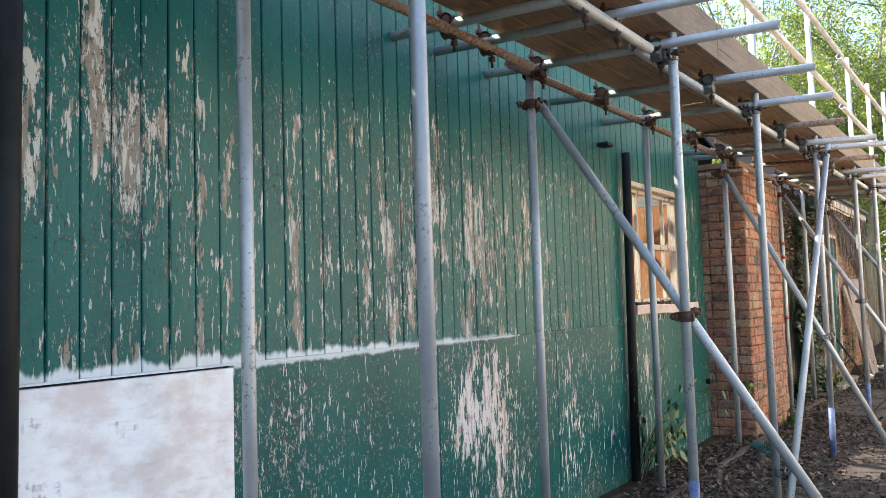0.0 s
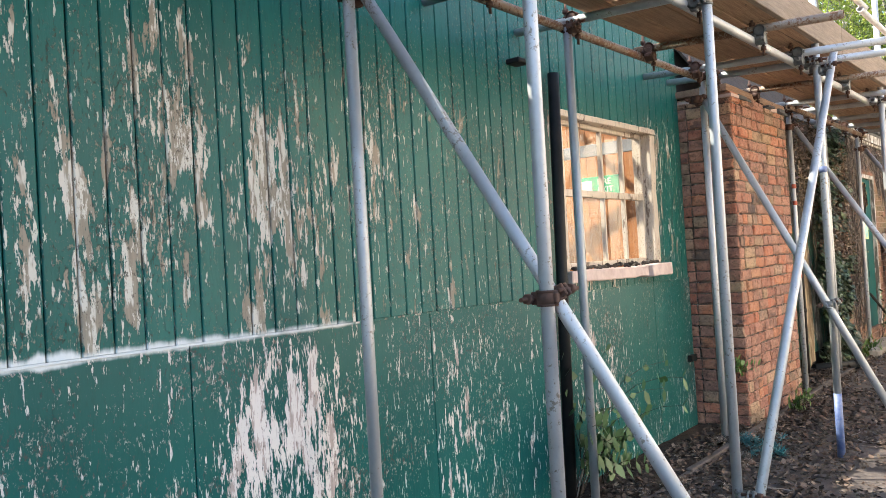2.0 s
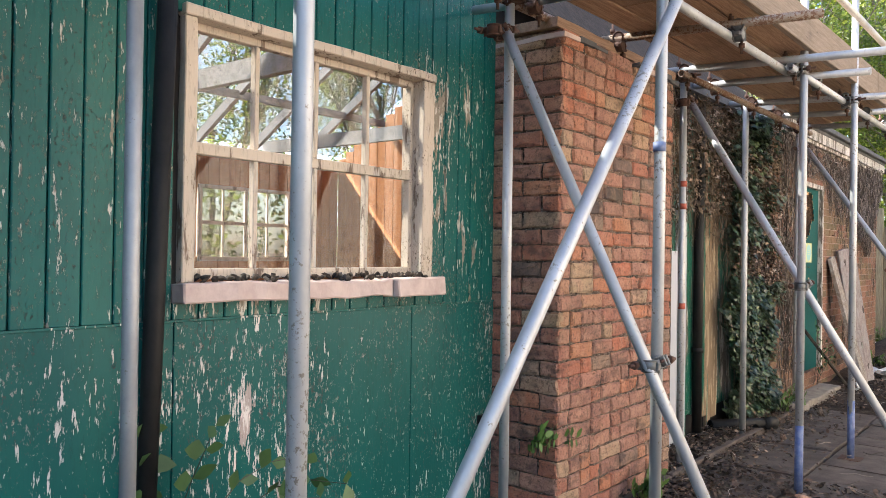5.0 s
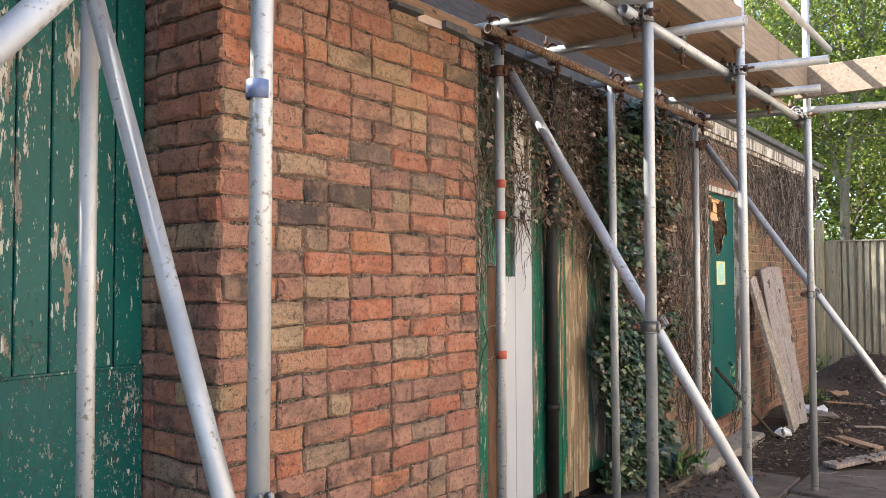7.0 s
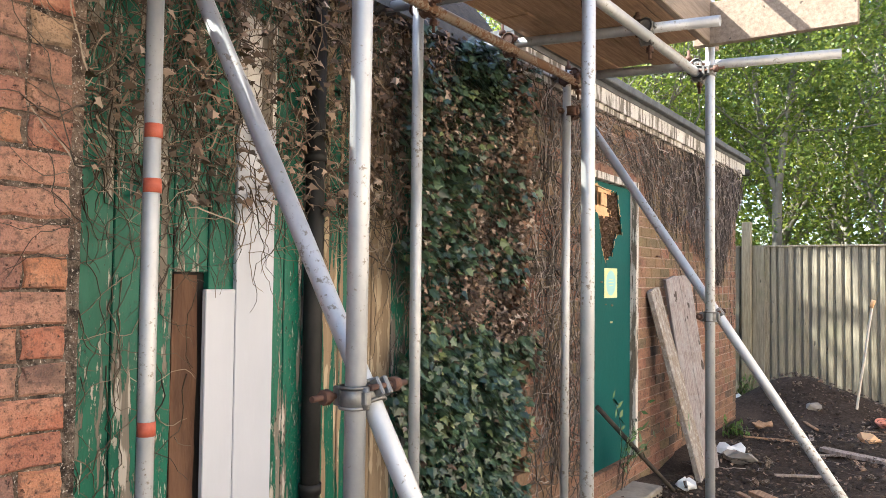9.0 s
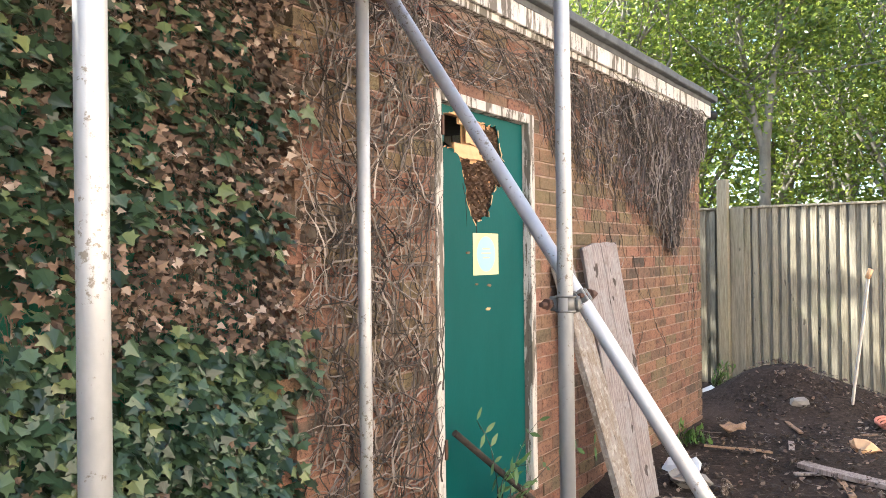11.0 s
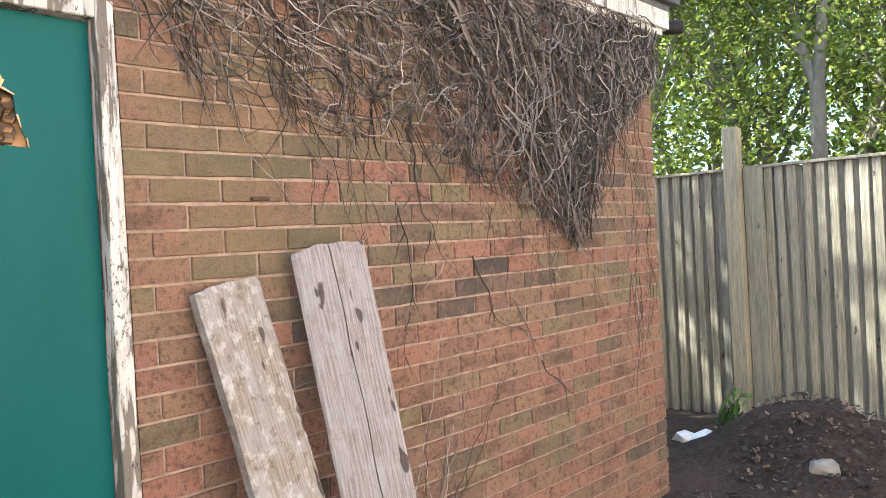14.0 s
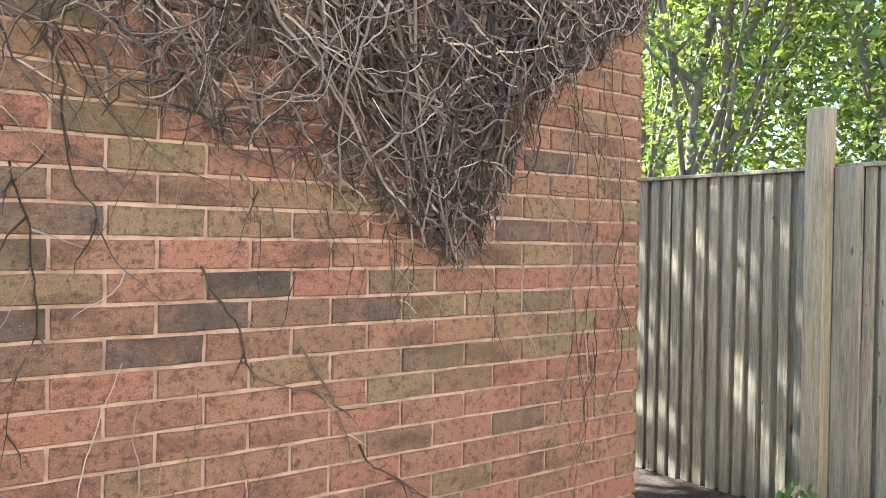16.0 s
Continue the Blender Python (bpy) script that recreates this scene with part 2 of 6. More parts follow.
def brick_mat(name, stops, soot, tint, moss, moss_at=None, pits=0.5):
    """Brick: a tone for each piece, blotches, pitted dark grains and greenish growth."""
    k = Nodes(name, 0.88, spec=0.3)
    r = k.random()
    base = k.ramp(r, stops)
    n1, n2, n3 = k.noise(11, detail=5), k.noise(230, detail=5, rough=0.7), k.noise(48, detail=5, rough=0.7, offset=(5, 3, 2))
    c = k.mix(k.math("MULTIPLY", k.step(n1, 0.42, 0.68), 0.5), base, tint)
    c = k.mix(k.math("MULTIPLY", k.step(n3, 0.50, 0.64), 0.58), c, [x * 0.8 for x in soot])
    c = k.mix(k.math("MULTIPLY", k.step(n2, 0.52, 0.64), 0.55), c, soot)
    c = k.mix(k.math("MULTIPLY", k.step(n2, 0.42, 0.30), 0.30), c, [min(1, x * 1.6) for x in tint])
    smudge = k.noise(5.5, (1, 0.6, 1.6), 5, 0.65, (3, 9, 5))
    c = k.mix(k.math("MULTIPLY", k.step(smudge, 0.50, 0.68), 0.42 + 0.3 * pits), c, [x * 0.9 for x in soot])
    grow = k.math("ADD", k.noise(1.4, detail=4, offset=(2, 8, 1)), k.math("MULTIPLY", k.math("SUBTRACT", r, 0.5), 0.16))
    if moss_at:
        y, z, ry, rz = moss_at
        dy, dz = k.math("DIVIDE", k.math("SUBTRACT", k.axis(1), y), ry), k.math("DIVIDE", k.math("SUBTRACT", k.axis(2), z), rz)
        grow = k.math("ADD", grow, k.step(k.math("ADD", k.math("MULTIPLY", dy, dy), k.math("MULTIPLY", dz, dz)), 0.0, 1.5, 0.14, 0.0))
    c = k.mix(k.math("MULTIPLY", k.step(grow, 0.50, 0.74), moss), c, k.mix(n3, (0.14, 0.112, 0.050), (0.26, 0.205, 0.105)))
    pit = k.step(k.noise(95, detail=4, rough=0.65, offset=(7, 1, 3)), 0.60, 0.70)
    c = k.mix(k.math("MULTIPLY", pit, pits), c, [x * 0.45 for x in soot])
    grain = k.step(k.noise(150, detail=3, rough=0.6, offset=(2, 6, 8)), 0.66, 0.72)
    c = k.mix(k.math("MULTIPLY", grain, 0.45), c, (0.46, 0.38, 0.31))
    k.color(c)
    k.bump(k.math("SUBTRACT", k.math("ADD", k.math("MULTIPLY", n2, 0.6), k.math("ADD", n1, n3)), k.math("MULTIPLY", pit, pits)), 1.0, 0.012)
    return k.mat


m_brick_old = brick_mat("old_red_brick", [(0.0, (0.321, 0.153, 0.114)), (0.16, (0.460, 0.170, 0.099)), (0.30, (0.278, 0.153, 0.121)), (0.46, (0.428, 0.213, 0.149)), (0.60, (0.363, 0.201, 0.152)), (0.72, (0.513, 0.207, 0.109)), (0.84, (0.428, 0.286, 0.190)), (0.91, (0.503, 0.366, 0.228)), (0.965, (0.236, 0.164, 0.133)), (1.0, (0.054, 0.048, 0.051))],
                        (0.091, 0.067, 0.057), (0.557, 0.329, 0.222), 0.3, pits=0.9)
m_brick_brown = brick_mat("brown_red_brick", [(0.0, (0.302, 0.142, 0.098)), (0.18, (0.224, 0.126, 0.088)), (0.34, (0.319, 0.158, 0.106)), (0.50, (0.252, 0.154, 0.098)), (0.64, (0.185, 0.118, 0.084)), (0.76, (0.280, 0.162, 0.101)), (0.86, (0.213, 0.168, 0.094)), (0.94, (0.140, 0.106, 0.077)), (1.0, (0.081, 0.067, 0.058))],
                          (0.058, 0.042, 0.033), (0.30, 0.165, 0.112), 0.5, (13.85, 1.85, 0.6, 0.5), pits=0.36)


def gritty_mortar():
    k = Nodes("grey_mortar", 0.95, spec=0.2)
    n1, n2, n3 = k.noise(30, detail=5, rough=0.7), k.noise(130, detail=3, rough=0.6, offset=(3, 5, 1)), k.noise(6, detail=3, offset=(1, 1, 7))
    c = k.mix(k.step(n1, 0.36, 0.66), (0.035, 0.027, 0.022), (0.20, 0.155, 0.12))
    c = k.mix(k.math("MULTIPLY", k.step(n3, 0.45, 0.65), 0.5), c, (0.27, 0.17, 0.12))
    c = k.mix(k.math("MULTIPLY", k.step(n2, 0.58, 0.66), 0.8), c, (0.55, 0.50, 0.44))
    k.color(c)
    k.bump(k.math("ADD", n1, n2), 1.0, 0.02)
    return k.mat


m_mortar_old = gritty_mortar()
m_mortar_pink = plain("pinkish_mortar", (0.185, 0.13, 0.103), (0.40, 0.285, 0.226), 0.95, 18, bump=0.5, dist=0.006)


def tube_mat(name, a, b, rust, rust_amount, metal=0.4):
    k = Nodes(name, 0.45, metal)
    n1, n2 = k.noise(5, (1, 1, 0.5), 5, 0.65), k.noise(55, detail=5, rough=0.7)
    r = k.random()
    c = k.mix(k.math("ADD", k.math("MULTIPLY", k.step(n1, 0.35, 0.68), 0.6), k.math("MULTIPLY", r, 0.4)), a, b)
    mask = k.step(k.math("ADD", k.math("MULTIPLY", n2, 0.6), k.math("MULTIPLY", n1, 0.4)), 0.66 - rust_amount, 0.72 - rust_amount)
    c = k.mix(k.math("MULTIPLY", mask, 0.8), c, rust)
    k.color(c)
    k.rough(k.math("ADD", 0.44, k.math("MULTIPLY", k.math("ADD", mask, n2), 0.25)))
    k.bump(n2, 0.25, 0.002)
    return k.mat


m_tube = tube_mat("galvanised_steel", (0.315, 0.325, 0.335), (0.54, 0.543, 0.542), (0.25, 0.21, 0.155), 0.10, 0.55)
m_tube_rusty = tube_mat("rust_stained_steel", (0.20, 0.15, 0.11), (0.33, 0.27, 0.21), (0.16, 0.07, 0.03), 0.18)
m_rust = plain("rusty_iron", (0.040, 0.021, 0.014), (0.105, 0.048, 0.028), 0.85, 25, bump=0.6)
m_zinc = plain("zinc_fitting", (0.10, 0.10, 0.095), (0.24, 0.235, 0.22), 0.5, 25, metal=0.6)
m_blue = plain("blue_paint", (0.035, 0.068, 0.21), (0.17, 0.205, 0.31), 0.5, 22)
m_red = plain("red_tape", (0.30, 0.055, 0.03), (0.48, 0.12, 0.065), 0.65, 32)


def timber(name, a, b, streak, rough=0.82, axis=1, stain=(0.03, 0.022, 0.016), stains=0.35, pale=0.0, splits=0.70):
    k = Nodes(name, rough, spec=0.3)
    st = [1, 1, 1]
    st[axis] = 0.05
    g = k.math("ADD", k.math("MULTIPLY", k.noise(55, st, 5, 0.7), 0.6), k.math("MULTIPLY", k.noise(210, st, 3, 0.6, (2, 2, 2)), 0.4))
    w = k.noise(2.5, detail=4)
    r = k.random()
    c = k.mix(k.step(g, 0.38, 0.62), a, b)
    c = k.mix(k.math("MULTIPLY", r, 0.35), c, streak)
    if pale:
        c = k.mix(k.math("MULTIPLY", k.step(k.noise(34, detail=5, rough=0.7, offset=(8, 1, 4)), 0.56, 0.62), pale), c, (0.50, 0.46, 0.41))
    c = k.mix(k.math("MULTIPLY", k.step(w, 0.5, 0.75), stains), c, stain)
    st2 = [1, 1, 1]
    st2[axis] = 0.3
    knot = k.step(k.noise(27, st2, 3, 0.5, (3, 3, 3)), splits, splits + 0.05)
    split = k.step(k.noise(26, [q if q == 1 else 0.02 for q in st], 3, 0.5, (1, 6, 2)), splits, splits + 0.03)
    dark = k.math("MAXIMUM", knot, split)
    c = k.mix(k.math("MULTIPLY", dark, 0.75), c, [q * 0.18 for q in a])
    k.color(c)
    k.bump(k.math("SUBTRACT", g, dark), 0.6, 0.004)
    return k.mat


m_plank = timber("scaffold_board_wood", (0.22, 0.13, 0.075), (0.36, 0.235, 0.145), (0.20, 0.13, 0.085))
m_plank_grey = timber("grey_weathered_plank", (0.15, 0.118, 0.100), (0.35, 0.285, 0.245), (0.25, 0.21, 0.185), axis=2, stains=0.45, pale=0.3, splits=0.665)


def old_plank_mat(name, a, b, splash, dirt):
    """Bleached plank: grain along its own length, knots, grey bloom, mortar splashes and soil stains."""
    k = Nodes(name, 0.86, spec=0.25)
    k.pos = k.add("ShaderNodeTexCoord").outputs["Object"]
    bend = k.noise(7, (1, 1, 0.25), 2, 0.4)
    wave = k.math("SINE", k.math("ADD", k.math("MULTIPLY", k.axis(1), 520), k.math("MULTIPLY", bend, 60)))
    fine = k.noise(240, (1, 1, 0.03), 4, 0.65)
    g = k.math("ADD", k.math("MULTIPLY", wave, 0.055), fine)
    c = k.mix(k.step(g, 0.36, 0.64), a, b)
    bloom = k.noise(16, (1, 1, 0.5), 5, 0.65, (4, 2, 7))
    c = k.mix(k.math("MULTIPLY", k.step(bloom, 0.42, 0.66), 0.45), c, (0.30, 0.30, 0.30))
    knot = k.step(k.noise(21, (1, 1, 0.38), 2, 0.4, (3, 3, 6)), 0.665, 0.70)
    c = k.mix(k.math("MULTIPLY", knot, 0.85), c, (0.040, 0.030, 0.024))
    stain = k.step(k.noise(24, detail=6, rough=0.7, offset=(6, 1, 3)), 0.54, 0.66)
    c = k.mix(k.math("MULTIPLY", stain, dirt), c, (0.115, 0.078, 0.048))
    spot = k.step(k.noise(30, (1, 1, 0.8), 5, 0.6, (8, 5, 2)), 0.50, 0.68)
    c = k.mix(k.math("MULTIPLY", spot, splash), c, (0.46, 0.435, 0.40))
    k.color(c)
    k.bump(k.math("SUBTRACT", k.math("ADD", g, k.math("MULTIPLY", spot, splash)), knot), 0.5, 0.004)
    return k.mat


m_plank_splashed = old_plank_mat("mortar_splashed_plank", (0.165, 0.132, 0.105), (0.26, 0.218, 0.178), 0.55, 0.65)
m_plank_split = old_plank_mat("bleached_split_plank", (0.185, 0.155, 0.145), (0.315, 0.270, 0.258), 0.12, 0.25)
m_fence = timber("fence_wood", (0.14, 0.122, 0.082), (0.31, 0.27, 0.185), (0.165, 0.16, 0.135), axis=2, stain=(0.12, 0.13, 0.06), stains=0.35)
m_post = timber("fence_post_wood", (0.17, 0.145, 0.095), (0.32, 0.275, 0.185), (0.2, 0.19, 0.13), axis=2, stains=0.25)
m_orange = timber("brown_stained_board", (0.24, 0.080, 0.034), (0.36, 0.135, 0.058), (0.28, 0.12, 0.06), axis=2, stains=0.2)
m_hall = timber("orange_brown_hall_boards", (0.33, 0.130, 0.046), (0.47, 0.210, 0.080), (0.37, 0.17, 0.08), axis=2, stains=0.1)
m_rafter = timber("grey_painted_rafter", (0.20, 0.20, 0.20), (0.30, 0.30, 0.295), (0.26, 0.26, 0.26), stains=0.1)
m_cream = peeling_paint("cream_frame_paint", 0.07, 0.03, (0.26, 0.19, 0.14), (0.52, 0.45, 0.38), (0.50, 0.42, 0.33), (0.58, 0.49, 0.39)).mat
m_white_flaky = peeling_paint("flaking_white_paint", 0.155, 0.05, (0.19, 0.165, 0.135), (0.44, 0.41, 0.37), (0.48, 0.45, 0.41), (0.57, 0.54, 0.50), grain_z=0.10).mat
m_white = plain("white_gloss_board", (0.36, 0.375, 0.415), (0.43, 0.445, 0.485), 0.5, 3, (1, 1, 0.3), bump=0.05)


def primed_mat():
    k = Nodes("pinkish_white_primer", 0.7)
    n1, n2, n3 = k.noise(4, (1, 1, 1.6), 5, 0.65), k.noise(60, (1, 0.15, 1), 5, 0.7), k.noise(60, (1, 1, 0.12), 5, 0.7)
    c = k.mix(k.step(n1, 0.35, 0.6), (0.66, 0.58, 0.545), (0.84, 0.82, 0.81))
    c = k.mix(k.math("MULTIPLY", k.step(n2, 0.55, 0.7), 0.35), c, (0.50, 0.40, 0.36))
    c = k.mix(k.math("MULTIPLY", k.step(k.math("ADD", n1, k.math("MULTIPLY", n3, 0.3)), 0.78, 0.86), 0.55), c, (0.26, 0.17, 0.13))
    k.color(c)
    k.bump(k.math("ADD", n2, n3), 0.2, 0.003)
    return k.mat


m_primed = primed_mat()
m_sill = plain("painted_sill", (0.42, 0.31, 0.27), (0.62, 0.50, 0.44), 0.75, 9, bump=0.5)
m_door = plain("green_door_paint", (0.004, 0.062, 0.058), (0.008, 0.082, 0.078), 0.40, 2, (1, 1, 0.4), bump=0.08, spec=0.10)
m_black = plain("black_plastic", (0.006, 0.006, 0.006), (0.016, 0.015, 0.014), 0.6, 10, bump=0.1, spec=0.25)
m_felt = plain("grey_roof_felt", (0.055, 0.057, 0.06), (0.11, 0.115, 0.12), 0.9, 10, bump=0.6)
m_debris = plain("dark_debris", (0.018, 0.014, 0.011), (0.06, 0.045, 0.032), 0.95, 20, bump=0.8)
m_concrete = plain("worn_concrete", (0.034, 0.026, 0.022), (0.125, 0.098, 0.083), 0.85, 5, bump=0.5, dist=0.008)
m_stone = plain("pale_stone", (0.15, 0.13, 0.105), (0.30, 0.265, 0.22), 0.9, 8, bump=0.5)
m_rot = plain("rotten_wood", (0.055, 0.026, 0.014), (0.13, 0.068, 0.038), 0.95, 18, (1, 1, 0.2), bump=0.8)
# near-black stand-in for the shade inside board gaps and door cracks
m_dark = plain("painted_gap_shade", (0.012, 0.010, 0.009), (0.022, 0.018, 0.015), 0.95)
m_wall_in = plain("inner_wall_paint", (0.60, 0.57, 0.52), (0.72, 0.69, 0.64), 0.9)
m_paper = plain("pale_yellow_paper", (0.50, 0.53, 0.26), (0.55, 0.58, 0.31), 0.8, 4, bump=0.02)
m_cyan = plain("pale_cyan_print", (0.27, 0.47, 0.46), (0.31, 0.52, 0.50), 0.8, 5, bump=0.02)
m_card = plain("brown_honeycomb_card", (0.085, 0.050, 0.030), (0.20, 0.125, 0.075), 0.9, 25, bump=0.3)
m_split = plain("torn_pale_wood", (0.50, 0.28, 0.13), (0.66, 0.42, 0.22), 0.85, 12, (1, 0.2, 1), bump=0.4)
m_hose = plain("salmon_hose", (0.45, 0.16, 0.11), (0.55, 0.22, 0.16), 0.55)
m_stick = plain("white_stick", (0.66, 0.63, 0.56), (0.80, 0.78, 0.72), 0.6)
m_sign = plain("green_sign", (0.01, 0.30, 0.12), (0.015, 0.36, 0.15), 0.5)
m_tinsel = plain("teal_netting", (0.03, 0.14, 0.15), (0.10, 0.28, 0.28), 0.45, 30)
m_bag = plain("white_rag", (0.55, 0.55, 0.53), (0.72, 0.72, 0.70), 0.7, 10, bump=0.5)


def soil_mat():
    k = Nodes("soil_with_litter", 0.95, spec=0.2)
    n1, n2, n3 = k.noise(1.3, detail=5), k.noise(28, detail=6, rough=0.7), k.noise(110, detail=4)
    c = k.mix(k.step(n2, 0.35, 0.7), (0.020, 0.014, 0.010), (0.060, 0.042, 0.031))
    c = k.mix(k.math("MULTIPLY", k.step(n1, 0.45, 0.65), 0.5), c, (0.075, 0.052, 0.040))
    c = k.mix(k.math("MULTIPLY", k.step(n3, 0.62, 0.7), 0.5), c, (0.19, 0.14, 0.10))
    k.color(c)
    k.bump(k.math("ADD", n2, k.math("MULTIPLY", n3, 0.4)), 0.9, 0.02)
    return k.mat


m_soil = soil_mat()


def leaf_mat(name, stops, rough=0.5, through=0.0):
    k = Nodes(name, rough)
    c = k.ramp(k.island(), stops)
    k.color(k.mix(k.math("MULTIPLY", k.noise(30), 0.3), c, (0.02, 0.03, 0.01)))
    if through:
        t = k.add("ShaderNodeBsdfTranslucent")
        k.link(k.mix(0.5, c, (0.27, 0.31, 0.05)), t.inputs[0])
        m = k.add("ShaderNodeMixShader")
        m.inputs[0].default_value = through
        k.link(k.bsdf.outputs[0], m.inputs[1])
        k.link(t.outputs[0], m.inputs[2])
        k.link(m.outputs[0], k.tree.nodes["Material Output"].inputs[0])
    return k.mat


m_tree_leaf = leaf_mat("tree_leaf", [(0.0, (0.026, 0.06, 0.012)), (0.45, (0.085, 0.145, 0.02)), (0.8, (0.19, 0.245, 0.034)), (1.0, (0.30, 0.32, 0.05))], 0.42, 0.48)
m_ivy_leaf = leaf_mat("ivy_leaf", [(0.0, (0.011, 0.024, 0.013)), (0.5, (0.030, 0.060, 0.033)), (0.85, (0.070, 0.115, 0.062)), (1.0, (0.17, 0.20, 0.08))], 0.32, 0.06)
m_dry_leaf = leaf_mat("dry_ivy_leaf", [(0.0, (0.032, 0.020, 0.015)), (0.4, (0.09, 0.054, 0.039)), (0.72, (0.18, 0.115, 0.082)), (0.90, (0.30, 0.21, 0.16)), (1.0, (0.50, 0.42, 0.36))], 0.75, 0.1)
m_litter = leaf_mat("dead_leaf_litter", [(0.0, (0.028, 0.018, 0.013)), (0.5, (0.07, 0.044, 0.032)), (0.88, (0.14, 0.085, 0.06)), (1.0, (0.30, 0.22, 0.16))], 0.85)
m_vine = leaf_mat("bare_vine_stem", [(0.0, (0.020, 0.014, 0.011)), (0.36, (0.062, 0.044, 0.036)), (0.64, (0.138, 0.104, 0.088)), (0.85, (0.25, 0.205, 0.175)), (1.0, (0.42, 0.36, 0.315))], 0.7)
m_vine_tan = leaf_mat("tan_vine_stem", [(0.0, (0.03, 0.022, 0.017)), (0.4, (0.095, 0.068, 0.048)), (0.75, (0.19, 0.138, 0.098)), (1.0, (0.36, 0.29, 0.22))], 0.8)
m_bark = plain("pale_bark", (0.085, 0.076, 0.058), (0.21, 0.19, 0.148), 0.9, 6, (1, 1, 0.5), bump=0.5)
m_weed_leaf = plain("broad_weed_leaf", (0.022, 0.065, 0.018), (0.065, 0.13, 0.034), 0.5, 9, bump=0.1)
m_weed = leaf_mat("weed_leaf", [(0.0, (0.04, 0.11, 0.02)), (1.0, (0.11, 0.22, 0.045))], 0.5, 0.3)


def glass_mat(name, dirt, gloss=0.6, tint=(1, 1, 1)):
    k = Nodes(name, 0.03)
    g = k.add("ShaderNodeBsdfGlossy")
    g.inputs["Roughness"].default_value = 0.02
    t = k.add("ShaderNodeBsdfTransparent")
    t.inputs[0].default_value = (*tint, 1)
    d = k.add("ShaderNodeBsdfDiffuse")
    d.inputs[0].default_value = (0.42, 0.28, 0.17, 1)
    lw = k.add("ShaderNodeLayerWeight").outputs["Facing"]
    sheen = k.math("ADD", 0.035 * gloss / 0.6, k.math("MULTIPLY", k.math("POWER", lw, 4.0), gloss))
    m1 = k.add("ShaderNodeMixShader")
    k.link(sheen, m1.inputs[0])
    k.link(t.outputs[0], m1.inputs[1])
    k.link(g.outputs[0], m1.inputs[2])
    m2 = k.add("ShaderNodeMixShader")
    k.link(k.math("MULTIPLY", k.step(k.math("ADD", k.math("MULTIPLY", k.noise(40, detail=6, rough=0.75), 0.6), k.math("MULTIPLY", k.noise(3, (1, 1, 0.5)), 0.4)), 0.45, 0.75), dirt), m2.inputs[0])
    k.link(m1.outputs[0], m2.inputs[1])
    k.link(d.outputs[0], m2.inputs[2])
    k.link(m2.outputs[0], k.tree.nodes["Material Output"].inputs[0])
    return k.mat


m_glass = glass_mat("dusty_glass", 0.32, 0.4)
m_glass_roof = glass_mat("roof_glass", 0.16, 0.15, (0.61, 0.61, 0.60))
m_glass_far = glass_mat("far_window_glass", 0.30, 0.15, (0.55, 0.56, 0.55))

# ---- ground ----
def ground():
    """One sheet to the horizon, finer and uneven near the buildings."""
    xs = [-400, -120, -40, -12, -6] + [0.0 + 0.15 * i for i in range(27)] + [4.6, 6, 9, 14, 40, 120, 400]
    ys = [-400, -120, -40, -12, -6, -3] + [-1.5 + 0.15 * i for i in range(142)] + [22, 26, 40, 120, 400]
    verts, faces = [], []
    for y in ys:
        for x in xs:
            z = -0.035
            if -0.5 < x < 4.5 and -2 < y < 20:
                z += 0.02 * noise.noise((x * 1.7, y * 1.7, 0)) + 0.012 * noise.noise((x * 6, y * 6, 3))
                strip = max(0, 1 - abs(x - 0.1) / 0.42)
                z += 0.07 * min(1, strip * 1.6)
                far = min(1, max(0, (y - 12.2) / 1.5))
                z += far * (0.05 + 0.05 * noise.noise((x * 1.2, y * 1.2, 8)))
                for mx, my, h, s in ((0.85, 17.35, 0.36, 0.55), (0.55, 17.4, 0.16, 0.35), (1.5, 17.5, 0.14, 0.5), (1.9, 15.5, 0.1, 0.8)):
                    z += h * math.exp(-((x - mx) ** 2 + (y - my) ** 2) / s ** 2) * (1 + 0.25 * noise.noise((x * 5, y * 5, 1)))
            verts.append((x, y, z))
    w = len(xs)
    for j in range(len(ys) - 1):
        for i in range(w - 1):
            faces.append((j * w + i, j * w + i + 1, (j + 1) * w + i + 1, (j + 1) * w + i))
    ob = from_data("ground", verts, faces, m_soil, smooth=True)
    return tagged(ob, "dark bare soil strewn with leaf litter", "ground", kind="structure")


ground()


def slab_row():
    """Worn paving along the walk, each slab its own piece, a little tilted."""
    pave = tagged(empty("pavement"), "worn uneven concrete paving slabs with dirt in the joints", "paving", kind="structure")
    rng = random.Random(4)
    meshes = []
    for k in range(5):
        bm = one_box((-0.29, -0.42, -0.06), (0.29, 0.42, 0.0), 0.008)
        for v in bm.verts:
            v.co.x += rng.uniform(-0.008, 0.008)
            v.co.y += rng.uniform(-0.008, 0.008)
        ob = part("slab", bm, m_concrete, pave)
        meshes.append(ob.data)
        bpy.data.objects.remove(ob)
    for i in range(6):
        y = -3.0 + (0.42 if i % 2 else 0)
        while y < 12.6 + rng.uniform(-0.4, 0.6):
            ob = new("slab", meshes[rng.randrange(5)])
            ob.parent = pave
            ob.location = (0.78 + i * 0.6, y, rng.uniform(-0.008, 0.01))
            ob.rotation_euler = (rng.uniform(-0.012, 0.012), rng.uniform(-0.012, 0.012), rng.uniform(-0.01, 0.01))
            y += 0.865


# ---- green timber building ----
WIN = (5.545, 6.865, 1.345, 2.29)
WALL_TOP = 3.15


